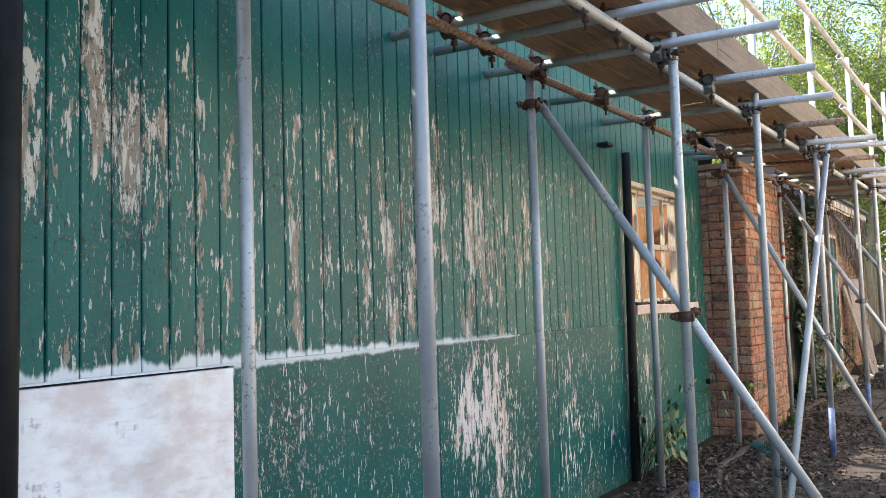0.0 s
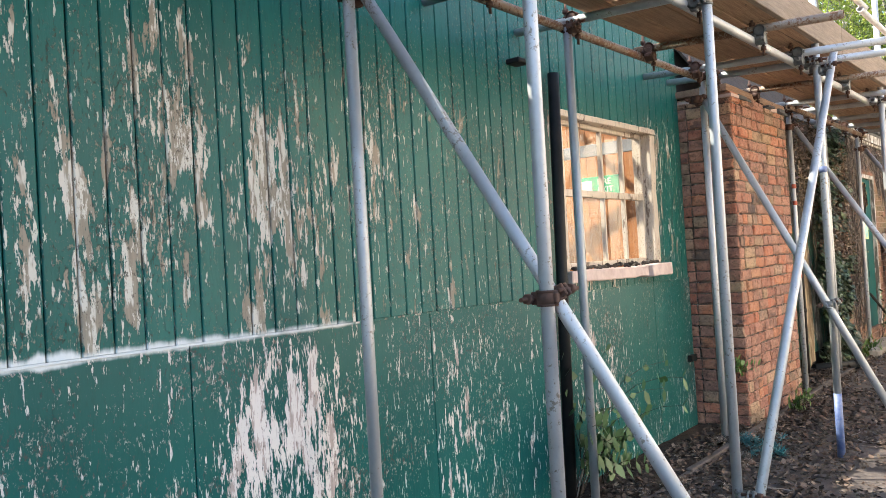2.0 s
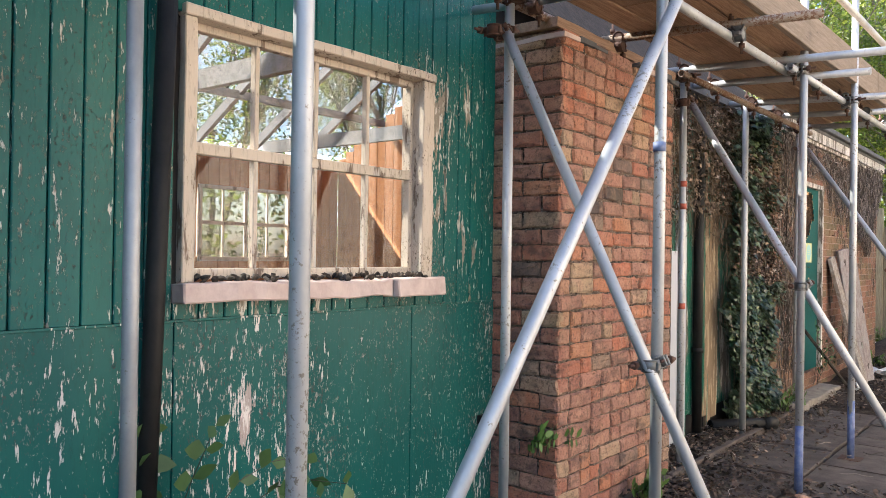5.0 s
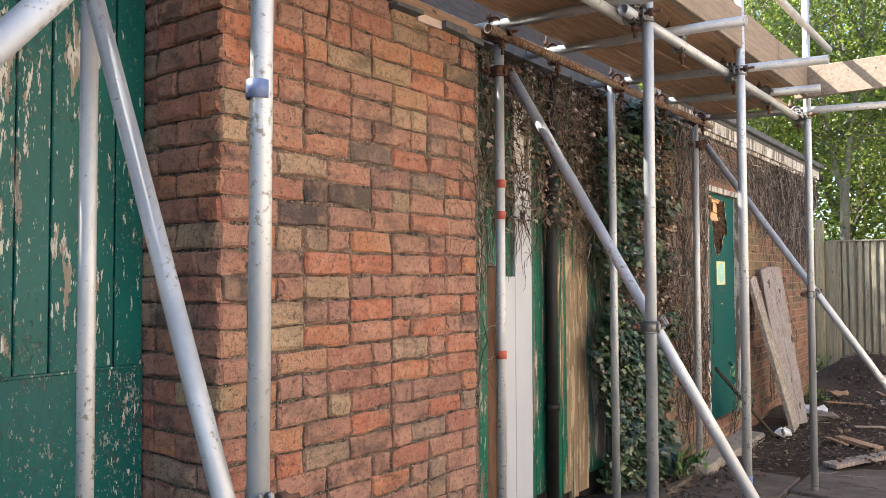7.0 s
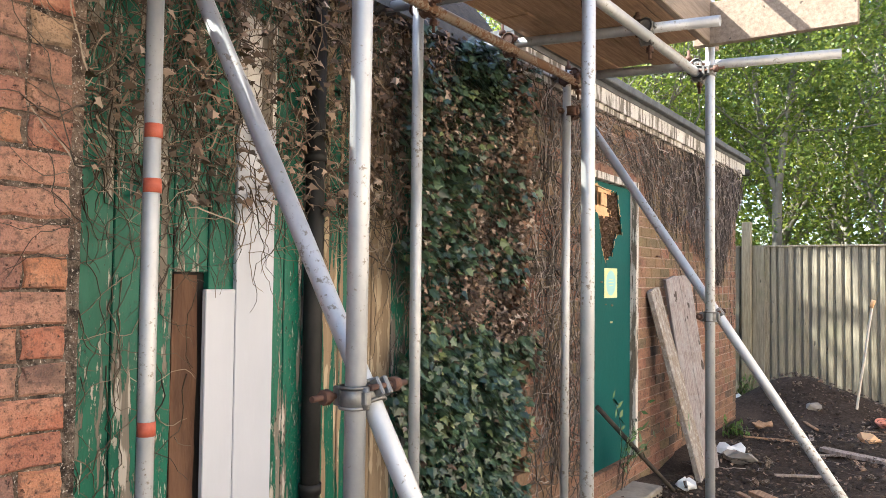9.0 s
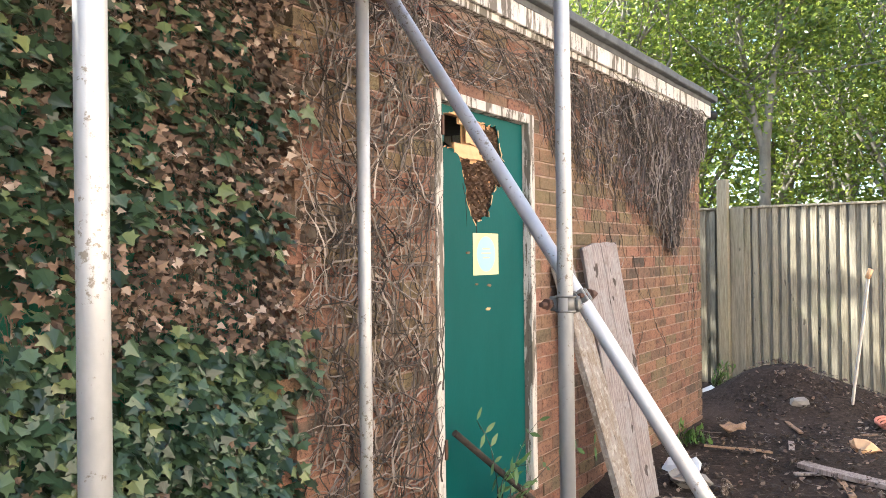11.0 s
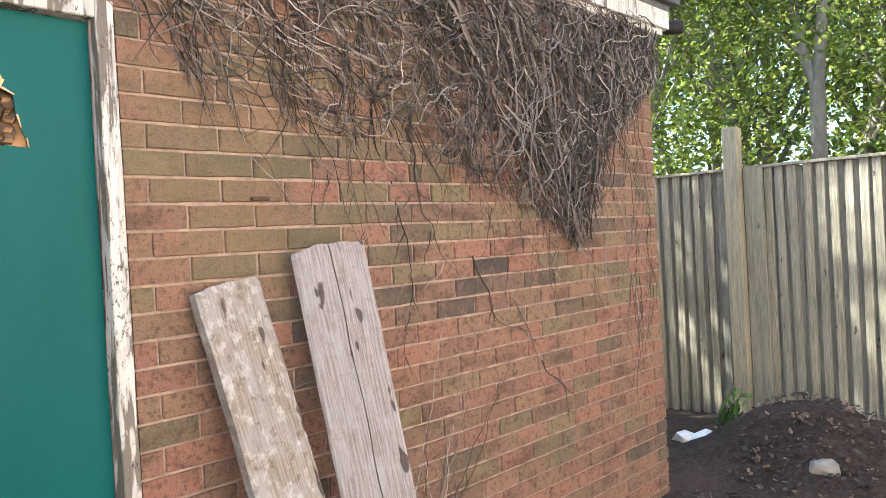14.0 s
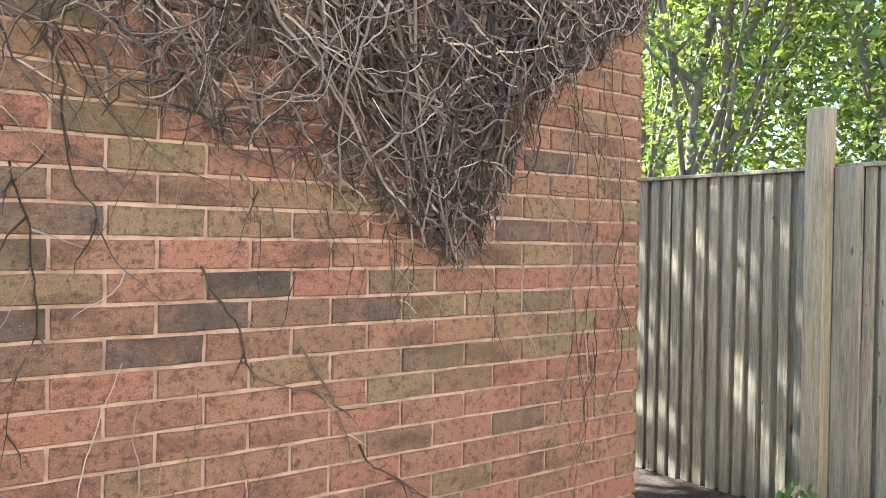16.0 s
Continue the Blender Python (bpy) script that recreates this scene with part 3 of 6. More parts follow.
def green_wall():
    wall = tagged(empty("wall_green"), "peeling green-painted vertical tongue-and-groove boards over flat panels", "wall", kind="structure")
    y0, y1, z0, z1 = WIN
    bm = bmesh.new()
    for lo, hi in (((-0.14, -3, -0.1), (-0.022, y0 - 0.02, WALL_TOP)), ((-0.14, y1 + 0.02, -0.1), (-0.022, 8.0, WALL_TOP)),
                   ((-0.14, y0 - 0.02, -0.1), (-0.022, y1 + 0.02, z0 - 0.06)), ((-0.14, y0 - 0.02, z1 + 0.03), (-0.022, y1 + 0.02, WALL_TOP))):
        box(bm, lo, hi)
    # dark sheet paints the shade seen in the joints between boards
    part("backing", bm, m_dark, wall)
    rng = random.Random(1)
    y = -2.966
    while y < 7.40:
        spans = [(1.203, WALL_TOP)]
        if y + 0.1085 > y0 + 0.03 and y < y1 - 0.03:
            spans = [(1.203, z0 - 0.02), (z1 + 0.01, WALL_TOP)]
        for a, b in spans:
            bm = bmesh.new()
            d = rng.uniform(-0.0025, 0.0015)
            box(bm, (-0.0215, y + 0.0024, a), (d, min(y + 0.1061, 7.445), b), 0.0038)
            part("board", bm, m_board, wall)
        y += 0.1085
    # flat panels below, butted at the seams
    seams = [-3.0, 0.42, 1.64, 2.94, 4.237, 5.5, 6.77, 7.445]
    for k in range(len(seams) - 1):
        if k == 1:
            continue
        part("panel", one_box((-0.02, seams[k] + 0.002, -0.1), (0.008, seams[k + 1] - 0.002, 1.198), 0.002), m_panel, wall)
    part("panel", one_box((-0.02, 0.422, -0.1), (0.012, 1.638, 1.19), 0.003), m_primed, wall, "white-primed panel stained pinkish brown")
    part("moulding", rough_box((0.0085, -3, 1.1985), (0.016, 7.44, 1.206), 0.2, 0.002, 2), m_board, wall)
    return wall


wall_green = green_wall()


def sash_window():
    y0, y1, z0, z1 = WIN
    win = tagged(empty("window_1", (0, (y0 + y1) / 2, z0)), "cream-painted eight-pane timber window with flaking frame and dusty glass", "window", kind="structure")
    win.location = (0, 0, 0)
    fr = tagged(empty("window_frame"), "")
    fr.parent = win
    for nm, lo, hi, s in (("jamb", (-0.12, y0 - 0.022, z0 - 0.01), (0.016, y0 + 0.03, z1), 1), ("jamb", (-0.12, y1 - 0.045, z0 - 0.01), (0.022, y1 + 0.035, z1), 2),
                          ("head", (-0.12, y0 - 0.03, z1), (0.03, y1 + 0.04, z1 + 0.04), 3)):
        part(nm, rough_box(lo, hi, 0.12, 0.006, s, 0.004), m_cream, fr)
    ya, yb = y0 + 0.03, y1 - 0.045
    ym = [ya + (yb - ya) * k / 4 for k in range(5)]
    zm = z0 + 0.485
    for lo, hi in (((-0.085, ya, zm - 0.022), (-0.045, yb, zm + 0.022)), ((-0.085, ya, z0), (-0.045, yb, z0 + 0.04)), ((-0.085, ya, z1 - 0.03), (-0.045, yb, z1)),
                   ((-0.085, ya, z0 + 0.04), (-0.045, ya + 0.025, zm - 0.022)), ((-0.085, yb - 0.025, z0 + 0.04), (-0.045, yb, zm - 0.022)),
                   ((-0.085, ya, zm + 0.022), (-0.045, ya + 0.02, z1 - 0.03)), ((-0.085, yb - 0.02, zm + 0.022), (-0.045, yb, z1 - 0.03))):
        part("sash_rail", one_box(lo, hi, 0.003), m_cream, fr)
    for k in range(1, 4):
        for a, b in ((z0 + 0.04, zm - 0.022), (zm + 0.022, z1 - 0.03)):
            part("glazing_bar", one_box((-0.08, ym[k] - 0.011, a), (-0.048, ym[k] + 0.011, b), 0.003), m_cream, fr)
    for k in range(4):
        for a, b in ((z0 + 0.04, zm - 0.022), (zm + 0.022, z1 - 0.03)):
            p = part("pane", one_box((-0.068, ym[k] + 0.011, a), (-0.064, ym[k + 1] - 0.011, b)), m_glass, win)
            p.visible_shadow = False
    part("window_sill", rough_box((-0.06, y0 - 0.05, z0 - 0.085), (0.075, y1 - 0.30, z0 - 0.01), 0.07, 0.014, 5, 0.006), m_sill, win, "weathered pink-grey sill with crumbling edge")
    part("window_sill", rough_box((-0.06, y1 - 0.295, z0 - 0.09), (0.105, y1 + 0.045, z0 - 0.005), 0.06, 0.01, 8, 0.006), m_sill, win, "patched length of painted sill")
    rng = random.Random(9)
    bm = bmesh.new()
    for _ in range(90):
        m = Matrix.LocRotScale((rng.uniform(-0.03, 0.05), rng.uniform(y0, y1 - 0.02), z0 - 0.002 + rng.uniform(0, 0.012)), Euler((rng.random(), rng.random(), rng.random() * 6)), (rng.uniform(0.5, 1.6), rng.uniform(0.6, 2.0), rng.uniform(0.35, 0.8)))
        r = bmesh.ops.create_icosphere(bm, subdivisions=1, radius=0.014, matrix=m)
        for v in r["verts"]:
            v.co += Vector([rng.uniform(-0.004, 0.004) for _ in range(3)])
    tagged(part("moss_debris", bm, m_debris), "dark crumbled moss and dirt along the sill", "debris", kind="stuff")


sash_window()


def hall():
    """Inside seen through the window: boarded walls, a glazed roof on rafters, a far window."""
    fx, gy, ez, rz = -5.0, 11.0, 2.62, 4.1
    far = tagged(empty("wall_far"), "brown stained boards of the hall's far wall", "wall", kind="structure")
    wy0, wy1, wz0, wz1 = 8.95, 10.15, 1.38, 2.14
    y = -3.0
    while y < gy:
        sp = [(0, ez)] if not (y + 0.14 > wy0 and y < wy1) else [(0, wz0), (wz1, ez)]
        for a, b in sp:
            part("board", one_box((fx - 0.03, y + 0.002, a), (fx, y + 0.138, b), 0.003), m_hall, far)
        y += 0.14
    w2 = tagged(empty("window_2"), "white casement window in the boarded far wall", "window", kind="structure")
    for lo, hi in (((fx - 0.03, wy0 - 0.04, wz0 - 0.05), (fx + 0.03, wy1 + 0.04, wz0)), ((fx - 0.03, wy0 - 0.04, wz1), (fx + 0.03, wy1 + 0.04, wz1 + 0.04)),
                   ((fx - 0.03, wy0 - 0.04, wz0), (fx + 0.03, wy0, wz1)), ((fx - 0.03, wy1, wz0), (fx + 0.03, wy1 + 0.04, wz1)),
                   ((fx - 0.02, wy0, 1.74), (fx + 0.01, wy1, 1.78)), ((fx - 0.02, 9.53, wz0), (fx + 0.01, 9.57, wz1))):
        part("frame_bar", one_box(lo, hi, 0.003), m_cream, w2)
    for a in (9.24, 9.86):
        part("glazing_bar", one_box((fx - 0.02, a - 0.01, wz0), (fx + 0.005, a + 0.01, wz1)), m_cream, w2)
    p = part("pane", one_box((fx - 0.024, wy0, wz0), (fx - 0.021, wy1, wz1)), m_glass_far, w2)
    p.visible_shadow = False
    end = tagged(empty("wall_gable"), "orange-brown boarded gable end of the hall", "wall", kind="structure")
    x = fx
    while x < -0.15:
        top = ez + (rz - ez) * (1 - abs(x + 0.07 + 2.5) / 2.5)
        part("board", one_box((x + 0.002, gy, 0), (x + 0.138, gy + 0.03, top), 0.003), m_hall, end)
        x += 0.14
    back = tagged(part("wall_back", one_box((fx, -3.1, 0), (-0.15, -3.0, 3.2)), m_hall), "boarded back wall of the hall", "wall", kind="structure")
    tagged(part("floor", one_box((fx, -3.0, -0.05), (-0.14, gy, 0.05)), m_concrete), "bare concrete hall floor", "floor", kind="structure")
    roof = tagged(empty("roof_glazed"), "glazed pitched roof on pale timber rafters", "roof", kind="structure")

    def beam(name, p, q, w, h):
        p, q = Vector(p), Vector(q)
        d = (q - p).normalized()
        side = d.cross(Vector((0, 0, 1))).normalized()
        up = side.cross(d)
        bm = bmesh.new()
        vs = box(bm, (0, -w / 2, -h / 2), ((q - p).length, w / 2, h / 2))
        m = Matrix((d, side, up)).transposed().to_4x4()
        m.translation = p
        for v in vs:
            v.co = m @ v.co
        return part(name, bm, m_rafter, roof)

    y = -2.4
    while y < gy:
        beam("rafter", (fx, y, ez), (-2.5, y, rz), 0.05, 0.1)
        beam("rafter", (-2.5, y, rz), (0.0, y, WALL_TOP + 0.02), 0.05, 0.1)
        y += 0.75
    for y in (2.0, 4.6, 7.2, 9.8):
        beam("tie_beam", (fx, y, ez + 0.05), (-0.1, y, ez + 0.05), 0.06, 0.14)
    for x, z in ((-4.2, 3.05), (-3.3, 3.6), (-1.6, 3.72), (-0.8, 3.42)):
        beam("purlin", (x, -3, z), (x, gy, z), 0.05, 0.08)
    for a, b in (((fx, ez + 0.07), (-2.5, rz + 0.07)), ((-2.5, rz + 0.07), (0.05, WALL_TOP + 0.09))):
        from_data("pane", [(a[0], -3, a[1]), (b[0], -3, b[1]), (b[0], gy, b[1]), (a[0], gy, a[1]), (a[0], -3, a[1] + 0.005), (b[0], -3, b[1] + 0.005), (b[0], gy, b[1] + 0.005), (a[0], gy, a[1] + 0.005)],
                      [(0, 1, 2, 3), (4, 5, 6, 7), (0, 1, 5, 4), (1, 2, 6, 5), (2, 3, 7, 6), (3, 0, 4, 7)], m_glass_roof, roof)
    sg = tagged(empty("exit_sign", (-2.6, gy - 0.03, 2.35)), "green and white fire exit sign on the boarded gable", "sign")
    part("plate", one_box((-0.32, 0, -0.13), (0.32, 0.02, 0.13), 0.003), m_sign, sg)
    part("pictogram", one_box((-0.24, -0.004, -0.08), (-0.08, 0.0, 0.08)), m_stick, sg)
    for word, z in (("FIRE", 0.015), ("EXIT", -0.095)):
        cu = bpy.data.curves.new("lettering", "FONT")
        cu.body, cu.size = word, 0.115
        tmp = bpy.data.objects.new("lettering", cu)
        me = bpy.data.meshes.new_from_object(tmp)
        bpy.data.objects.remove(tmp)
        me.materials.append(m_stick)
        t = new("lettering", me)
        t.parent = sg
        t.location = (0.0, -0.005, z)
        t.rotation_euler = (math.pi / 2, 0, 0)


hall()

# ---- brick pier, worn boarded bay, brick annexe: cores ----
PIER = (7.45, 8.92, 0.408, 2.57)
pier_wall = tagged(part("wall_pier", one_box((-0.02, PIER[0] + 0.012, -0.1), (PIER[2], PIER[1] - 0.012, PIER[3])), m_mortar_old), "old red brick pier with rough grey mortar", "wall", kind="structure")
ANX = (11.6, 16.485, 0.288, 2.68)
DOOR = (12.47, 13.40, 0.25, 2.27)


def annexe_core():
    y0, y1, x, zt = ANX
    bm = bmesh.new()
    for lo, hi in (((0.05, y0 + 0.012, -0.1), (x, DOOR[0], zt)), ((0.05, DOOR[1], -0.1), (x, y1 - 0.012, zt)), ((0.05, DOOR[0], -0.1), (x, DOOR[1], DOOR[2])), ((0.05, DOOR[0], DOOR[3]), (x, DOOR[1], zt))):
        box(bm, lo, hi)
    return tagged(part("wall_annexe", bm, m_mortar_pink), "brown-red brick wall with pinkish mortar and green stains", "wall", kind="structure")


annexe = annexe_core()
bm = bmesh.new()
box(bm, (-5.0, 11.62, -0.1), (-4.9, 16.48, 2.68))
box(bm, (-4.9, 11.62, -0.1), (0.05, 11.72, 2.68))
box(bm, (-4.9, 16.36, -0.1), (0.05, 16.48, 2.68))
tagged(part("wall_annexe_inside", bm, m_wall_in), "plain inner walls of the annexe", "wall", kind="structure")
tagged(part("floor", one_box((-4.9, 11.72, -0.05), (0.05, 16.36, 0.2)), m_concrete), "annexe floor", "floor", kind="structure")


def annexe_roof():
    roof = tagged(empty("roof_flat"), "flat grey felt roof with flaking white fascia boards", "roof", kind="structure")
    part("deck", one_box((-5.1, 11.3, 2.80), (0.37, 16.62, 2.855)), m_felt, roof)
    part("felt_edge", rough_box((0.30, 11.3, 2.832), (0.42, 16.66, 2.885), 0.25, 0.006, 3, 0.006), m_felt, roof)
    part("fascia", rough_box((0.335, 11.4, 2.70), (0.365, 16.62, 2.832), 0.2, 0.004, 4, 0.003), m_white_flaky, roof)
    part("soffit_batten", rough_box((0.29, 11.5, 2.665), (0.34, 16.58, 2.702), 0.2, 0.005, 6, 0.003), m_white_flaky, roof)
    part("end_fascia", one_box((-5.0, 16.60, 2.70), (0.335, 16.63, 2.832)), m_white_flaky, roof)
    bm = bmesh.new()
    tube(bm, (0.22, 16.63, 2.74), (0.36, 16.78, 2.74), 0.04, 16)
    part("gutter_end", bm, m_black, roof, "black plastic gutter stub")


annexe_roof()


CHIPS = ((12.987, 1.365, 0.022), (12.972, 1.247, 0.028), (12.79, 1.53, 0.02), (12.865, 1.375, 0.016))


def door():
    y0, y1, z0, z1 = DOOR
    d = tagged(empty("door_1"), "green-painted hollow-core door with a hole torn through its top", "door", kind="structure")
    for nm, lo, hi, s in (("jamb", (0.20, y0, z0), (0.30, y0 + 0.055, z1), 1), ("jamb", (0.20, y1 - 0.05, z0), (0.305, y1, z1), 2), ("head", (0.20, y0 + 0.055, z1 - 0.05), (0.30, y1 - 0.05, z1), 3)):
        part(nm, rough_box(lo, hi, 0.12, 0.004, s, 0.003), m_white_flaky, d)
    # skin with a ragged opening: torn outline walked round, then bridged to the leaf's edge in strips
    a, b, c, e = y0 + 0.06, y1 - 0.055, z0 + 0.01, z1 - 0.055
    hole = [(12.596, 2.176), (12.70, 2.19), (12.85, 2.165), (12.99, 2.168), (13.066, 2.175), (13.10, 2.06), (13.15, 1.98), (13.178, 1.86), (13.06, 1.868), (13.02, 1.80), (12.99, 1.71), (12.92, 1.70), (12.867, 1.67), (12.80, 1.76), (12.77, 1.86), (12.727, 1.985), (12.66, 2.02), (12.593, 2.022)]
    rng = random.Random(3)
    ring = []
    for i in range(len(hole)):
        p, q = hole[i], hole[(i + 1) % len(hole)]
        for k in range(4):
            t = k / 4
            j = 0.0 if k == 0 else rng.uniform(-0.012, 0.012)
            ring.append((p[0] + (q[0] - p[0]) * t + j, p[1] + (q[1] - p[1]) * t + rng.uniform(-0.008, 0.008)))
    cy, cz = 12.87, 1.95
    bm = bmesh.new()
    fx, bx = 0.258, 0.252
    n = len(ring)
    outer = []
    for y, z in ring:
        dy, dz = y - cy, z - cz
        s = min([((b - cy) / dy if dy > 0 else (a - cy) / dy) if abs(dy) > 1e-6 else 99, ((e - cz) / dz if dz > 0 else (c - cz) / dz) if abs(dz) > 1e-6 else 99])
        outer.append((cy + dy * s, cz + dz * s))
    vi = [bm.verts.new((fx, y, z)) for y, z in ring]
    vo = [bm.verts.new((fx, y, z)) for y, z in outer]
    vb = [bm.verts.new((bx, y, z)) for y, z in ring]
    corners = {}
    for i in range(n):
        j = (i + 1) % n
        p, q = outer[i], outer[j]
        bm.faces.new((vi[i], vi[j], vb[j], vb[i]))
        if abs(p[0] - q[0]) > 1e-5 and abs(p[1] - q[1]) > 1e-5:
            cyy = a if min(p[0], q[0]) < a + 1e-4 else b
            czz = e if max(p[1], q[1]) > e - 1e-4 else c
            k = bm.verts.new((fx, cyy, czz))
            bm.faces.new((vi[i], vi[j], vo[j], k, vo[i]))
        else:
            bm.faces.new((vi[i], vi[j], vo[j], vo[i]))
    part("skin", bm, m_door, d)
    # pale torn fibre along the rim of the hole and dark cracks running down from it
    tb = bmesh.new()
    for i in range(n):
        if rng.random() < 0.5:
            p, q = Vector(ring[i]), Vector(ring[(i + 1) % n])
            out = ((p + q) / 2 - Vector((cy, cz))).normalized() * rng.uniform(0.003, 0.011)
            low = [tb.verts.new((fx - 0.002, w[0], w[1])) for w in (p, q, q + out * 0.5, p + out)]
            top = [tb.verts.new((fx + rng.uniform(0.001, 0.003), w[0], w[1])) for w in (p, q, q + out * 0.5, p + out)]
            tb.faces.new(top)
            for k in range(4):
                tb.faces.new((low[k], low[(k + 1) % 4], top[(k + 1) % 4], top[k]))
    part("torn_rim", tb, m_split, d, "pale torn fibre along the rim of the hole")
    for line, w in ((((12.752, 1.86), (12.772, 1.80), (12.782, 1.72), (12.784, 1.655)), 0.005), (((12.868, 1.68), (12.872, 1.64), (12.870, 1.56)), 0.007)):
        cb = bmesh.new()
        rows = []
        for k, (y, z) in enumerate(line):
            h = w * (1 - 0.75 * k / (len(line) - 1)) / 2
            rows.append([cb.verts.new((x, y + sgn * h, z)) for x, sgn in ((fx - 0.001, -1), (fx + 0.001, -1), (fx + 0.001, 1), (fx - 0.001, 1))])
        for u, o in zip(rows, rows[1:]):
            for k in range(4):
                cb.faces.new((u[k], u[(k + 1) % 4], o[(k + 1) % 4], o[k]))
        part("crack", cb, m_dark, d, "dark crack in the door skin")
    for y, z, s in CHIPS:
        cb = bmesh.new()
        ring = [cb.verts.new((fx + 0.0035 + 0.002 * (k % 2), y + s * math.cos(k) * rng.uniform(0.6, 1.2), z + s * 0.35 * math.sin(k) * rng.uniform(0.5, 1.2))) for k in range(6)]
        cb.faces.new(ring)
        low = bmesh.ops.extrude_face_region(cb, geom=cb.faces[:])
        for q in low["geom"]:
            if isinstance(q, bmesh.types.BMVert):
                q.co.x = fx - 0.001
        part("torn_chip", cb, m_card if s < 0.024 else m_split, d, "torn bare fibre where the door skin is chipped")
    for lo, hi in (((0.222, a, c), (0.2575, a + 0.035, e)), ((0.222, b - 0.035, c), (0.2575, b, e)), ((0.222, a + 0.035, c), (0.2575, b - 0.035, c + 0.06)), ((0.222, a + 0.035, e - 0.035), (0.2575, b - 0.035, e))):
        part("stile", one_box(lo, hi), m_split, d)
    part("back_skin", one_box((0.216, a, c), (0.2215, b, 2.02)), m_split, d)
    part("back_skin", one_box((0.216, 12.80, 2.021), (0.2215, b, e)), m_split, d)
    part("torn_core", rough_box((0.232, 12.70, 1.985), (0.246, 13.00, 2.05), 0.04, 0.012, 4), m_split, d, "torn pale wood shreds")
    part("torn_core", rough_box((0.236, 12.80, 2.06), (0.248, 12.92, 2.14), 0.03, 0.014, 7), m_split, d, "torn pale wood shreds")
    part("torn_core", rough_box((0.236, 12.74, 2.145), (0.25, 12.98, 2.17), 0.04, 0.012, 9), m_split, d, "torn pale wood shreds")
    # honeycomb paper core: thin crumpled cell walls
    verts, faces = [], []
    r = 0.030
    for row in range(20):
        for col in range(16):
            yy = 12.72 + col * 1.5 * r * 0.72 + rng.uniform(-0.005, 0.005)
            zz = 1.66 + row * r * 0.9 + (0.45 * r if col % 2 else 0) + rng.uniform(-0.005, 0.005)
            if zz > 2.16 or yy > 13.17 or (yy < 12.93 and zz > 1.97) or zz < 1.64:
                continue
            depth = rng.uniform(0.008, 0.028)
            lean = rng.uniform(-0.02, 0.012)
            ang = [math.pi / 3 * k + rng.uniform(-0.25, 0.25) for k in range(6)]
            base = len(verts)
            for g in ang:
                verts.append((0.224, yy + r * 0.62 * math.cos(g), zz + r * 0.56 * math.sin(g)))
            for g in ang:
                verts.append((0.226 + depth, yy + r * 0.62 * math.cos(g), zz + r * 0.56 * math.sin(g) + lean))
            for k in range(6):
                faces.append((base + k, base + (k + 1) % 6, base + 6 + (k + 1) % 6, base + 6 + k))
    core = from_data("honeycomb_core", verts, faces, m_card, d)
    tagged(core, "exposed brown honeycomb card core")
    for zz in (0.6, 2.06):
        part("hinge", one_box((0.296, y0 + 0.045, zz), (0.308, y0 + 0.062, zz + 0.09), 0.002), m_rust, d)
    nt = tagged(empty("paper_notice"), "pale yellow paper notice with a cyan disc taped to the door", "notice")
    part("sheet", one_box((0.2602, 12.833, 1.418), (0.2612, 13.075, 1.625)), m_paper, nt)
    bm = bmesh.new()
    bmesh.ops.create_circle(bm, cap_ends=True, segments=40, radius=0.088, matrix=Matrix.Translation((0.2616, 12.955, 1.522)) @ Matrix.Rotation(math.pi / 2, 4, "Y"))
    part("disc", bm, m_cyan, nt)
    for k, w in enumerate((0.07, 0.09, 0.06)):
        part("print_line", one_box((0.2618, 12.955 - w / 2, 1.545 - 0.022 * k), (0.2620, 12.955 + w / 2, 1.551 - 0.022 * k)), m_paper, nt)


door()


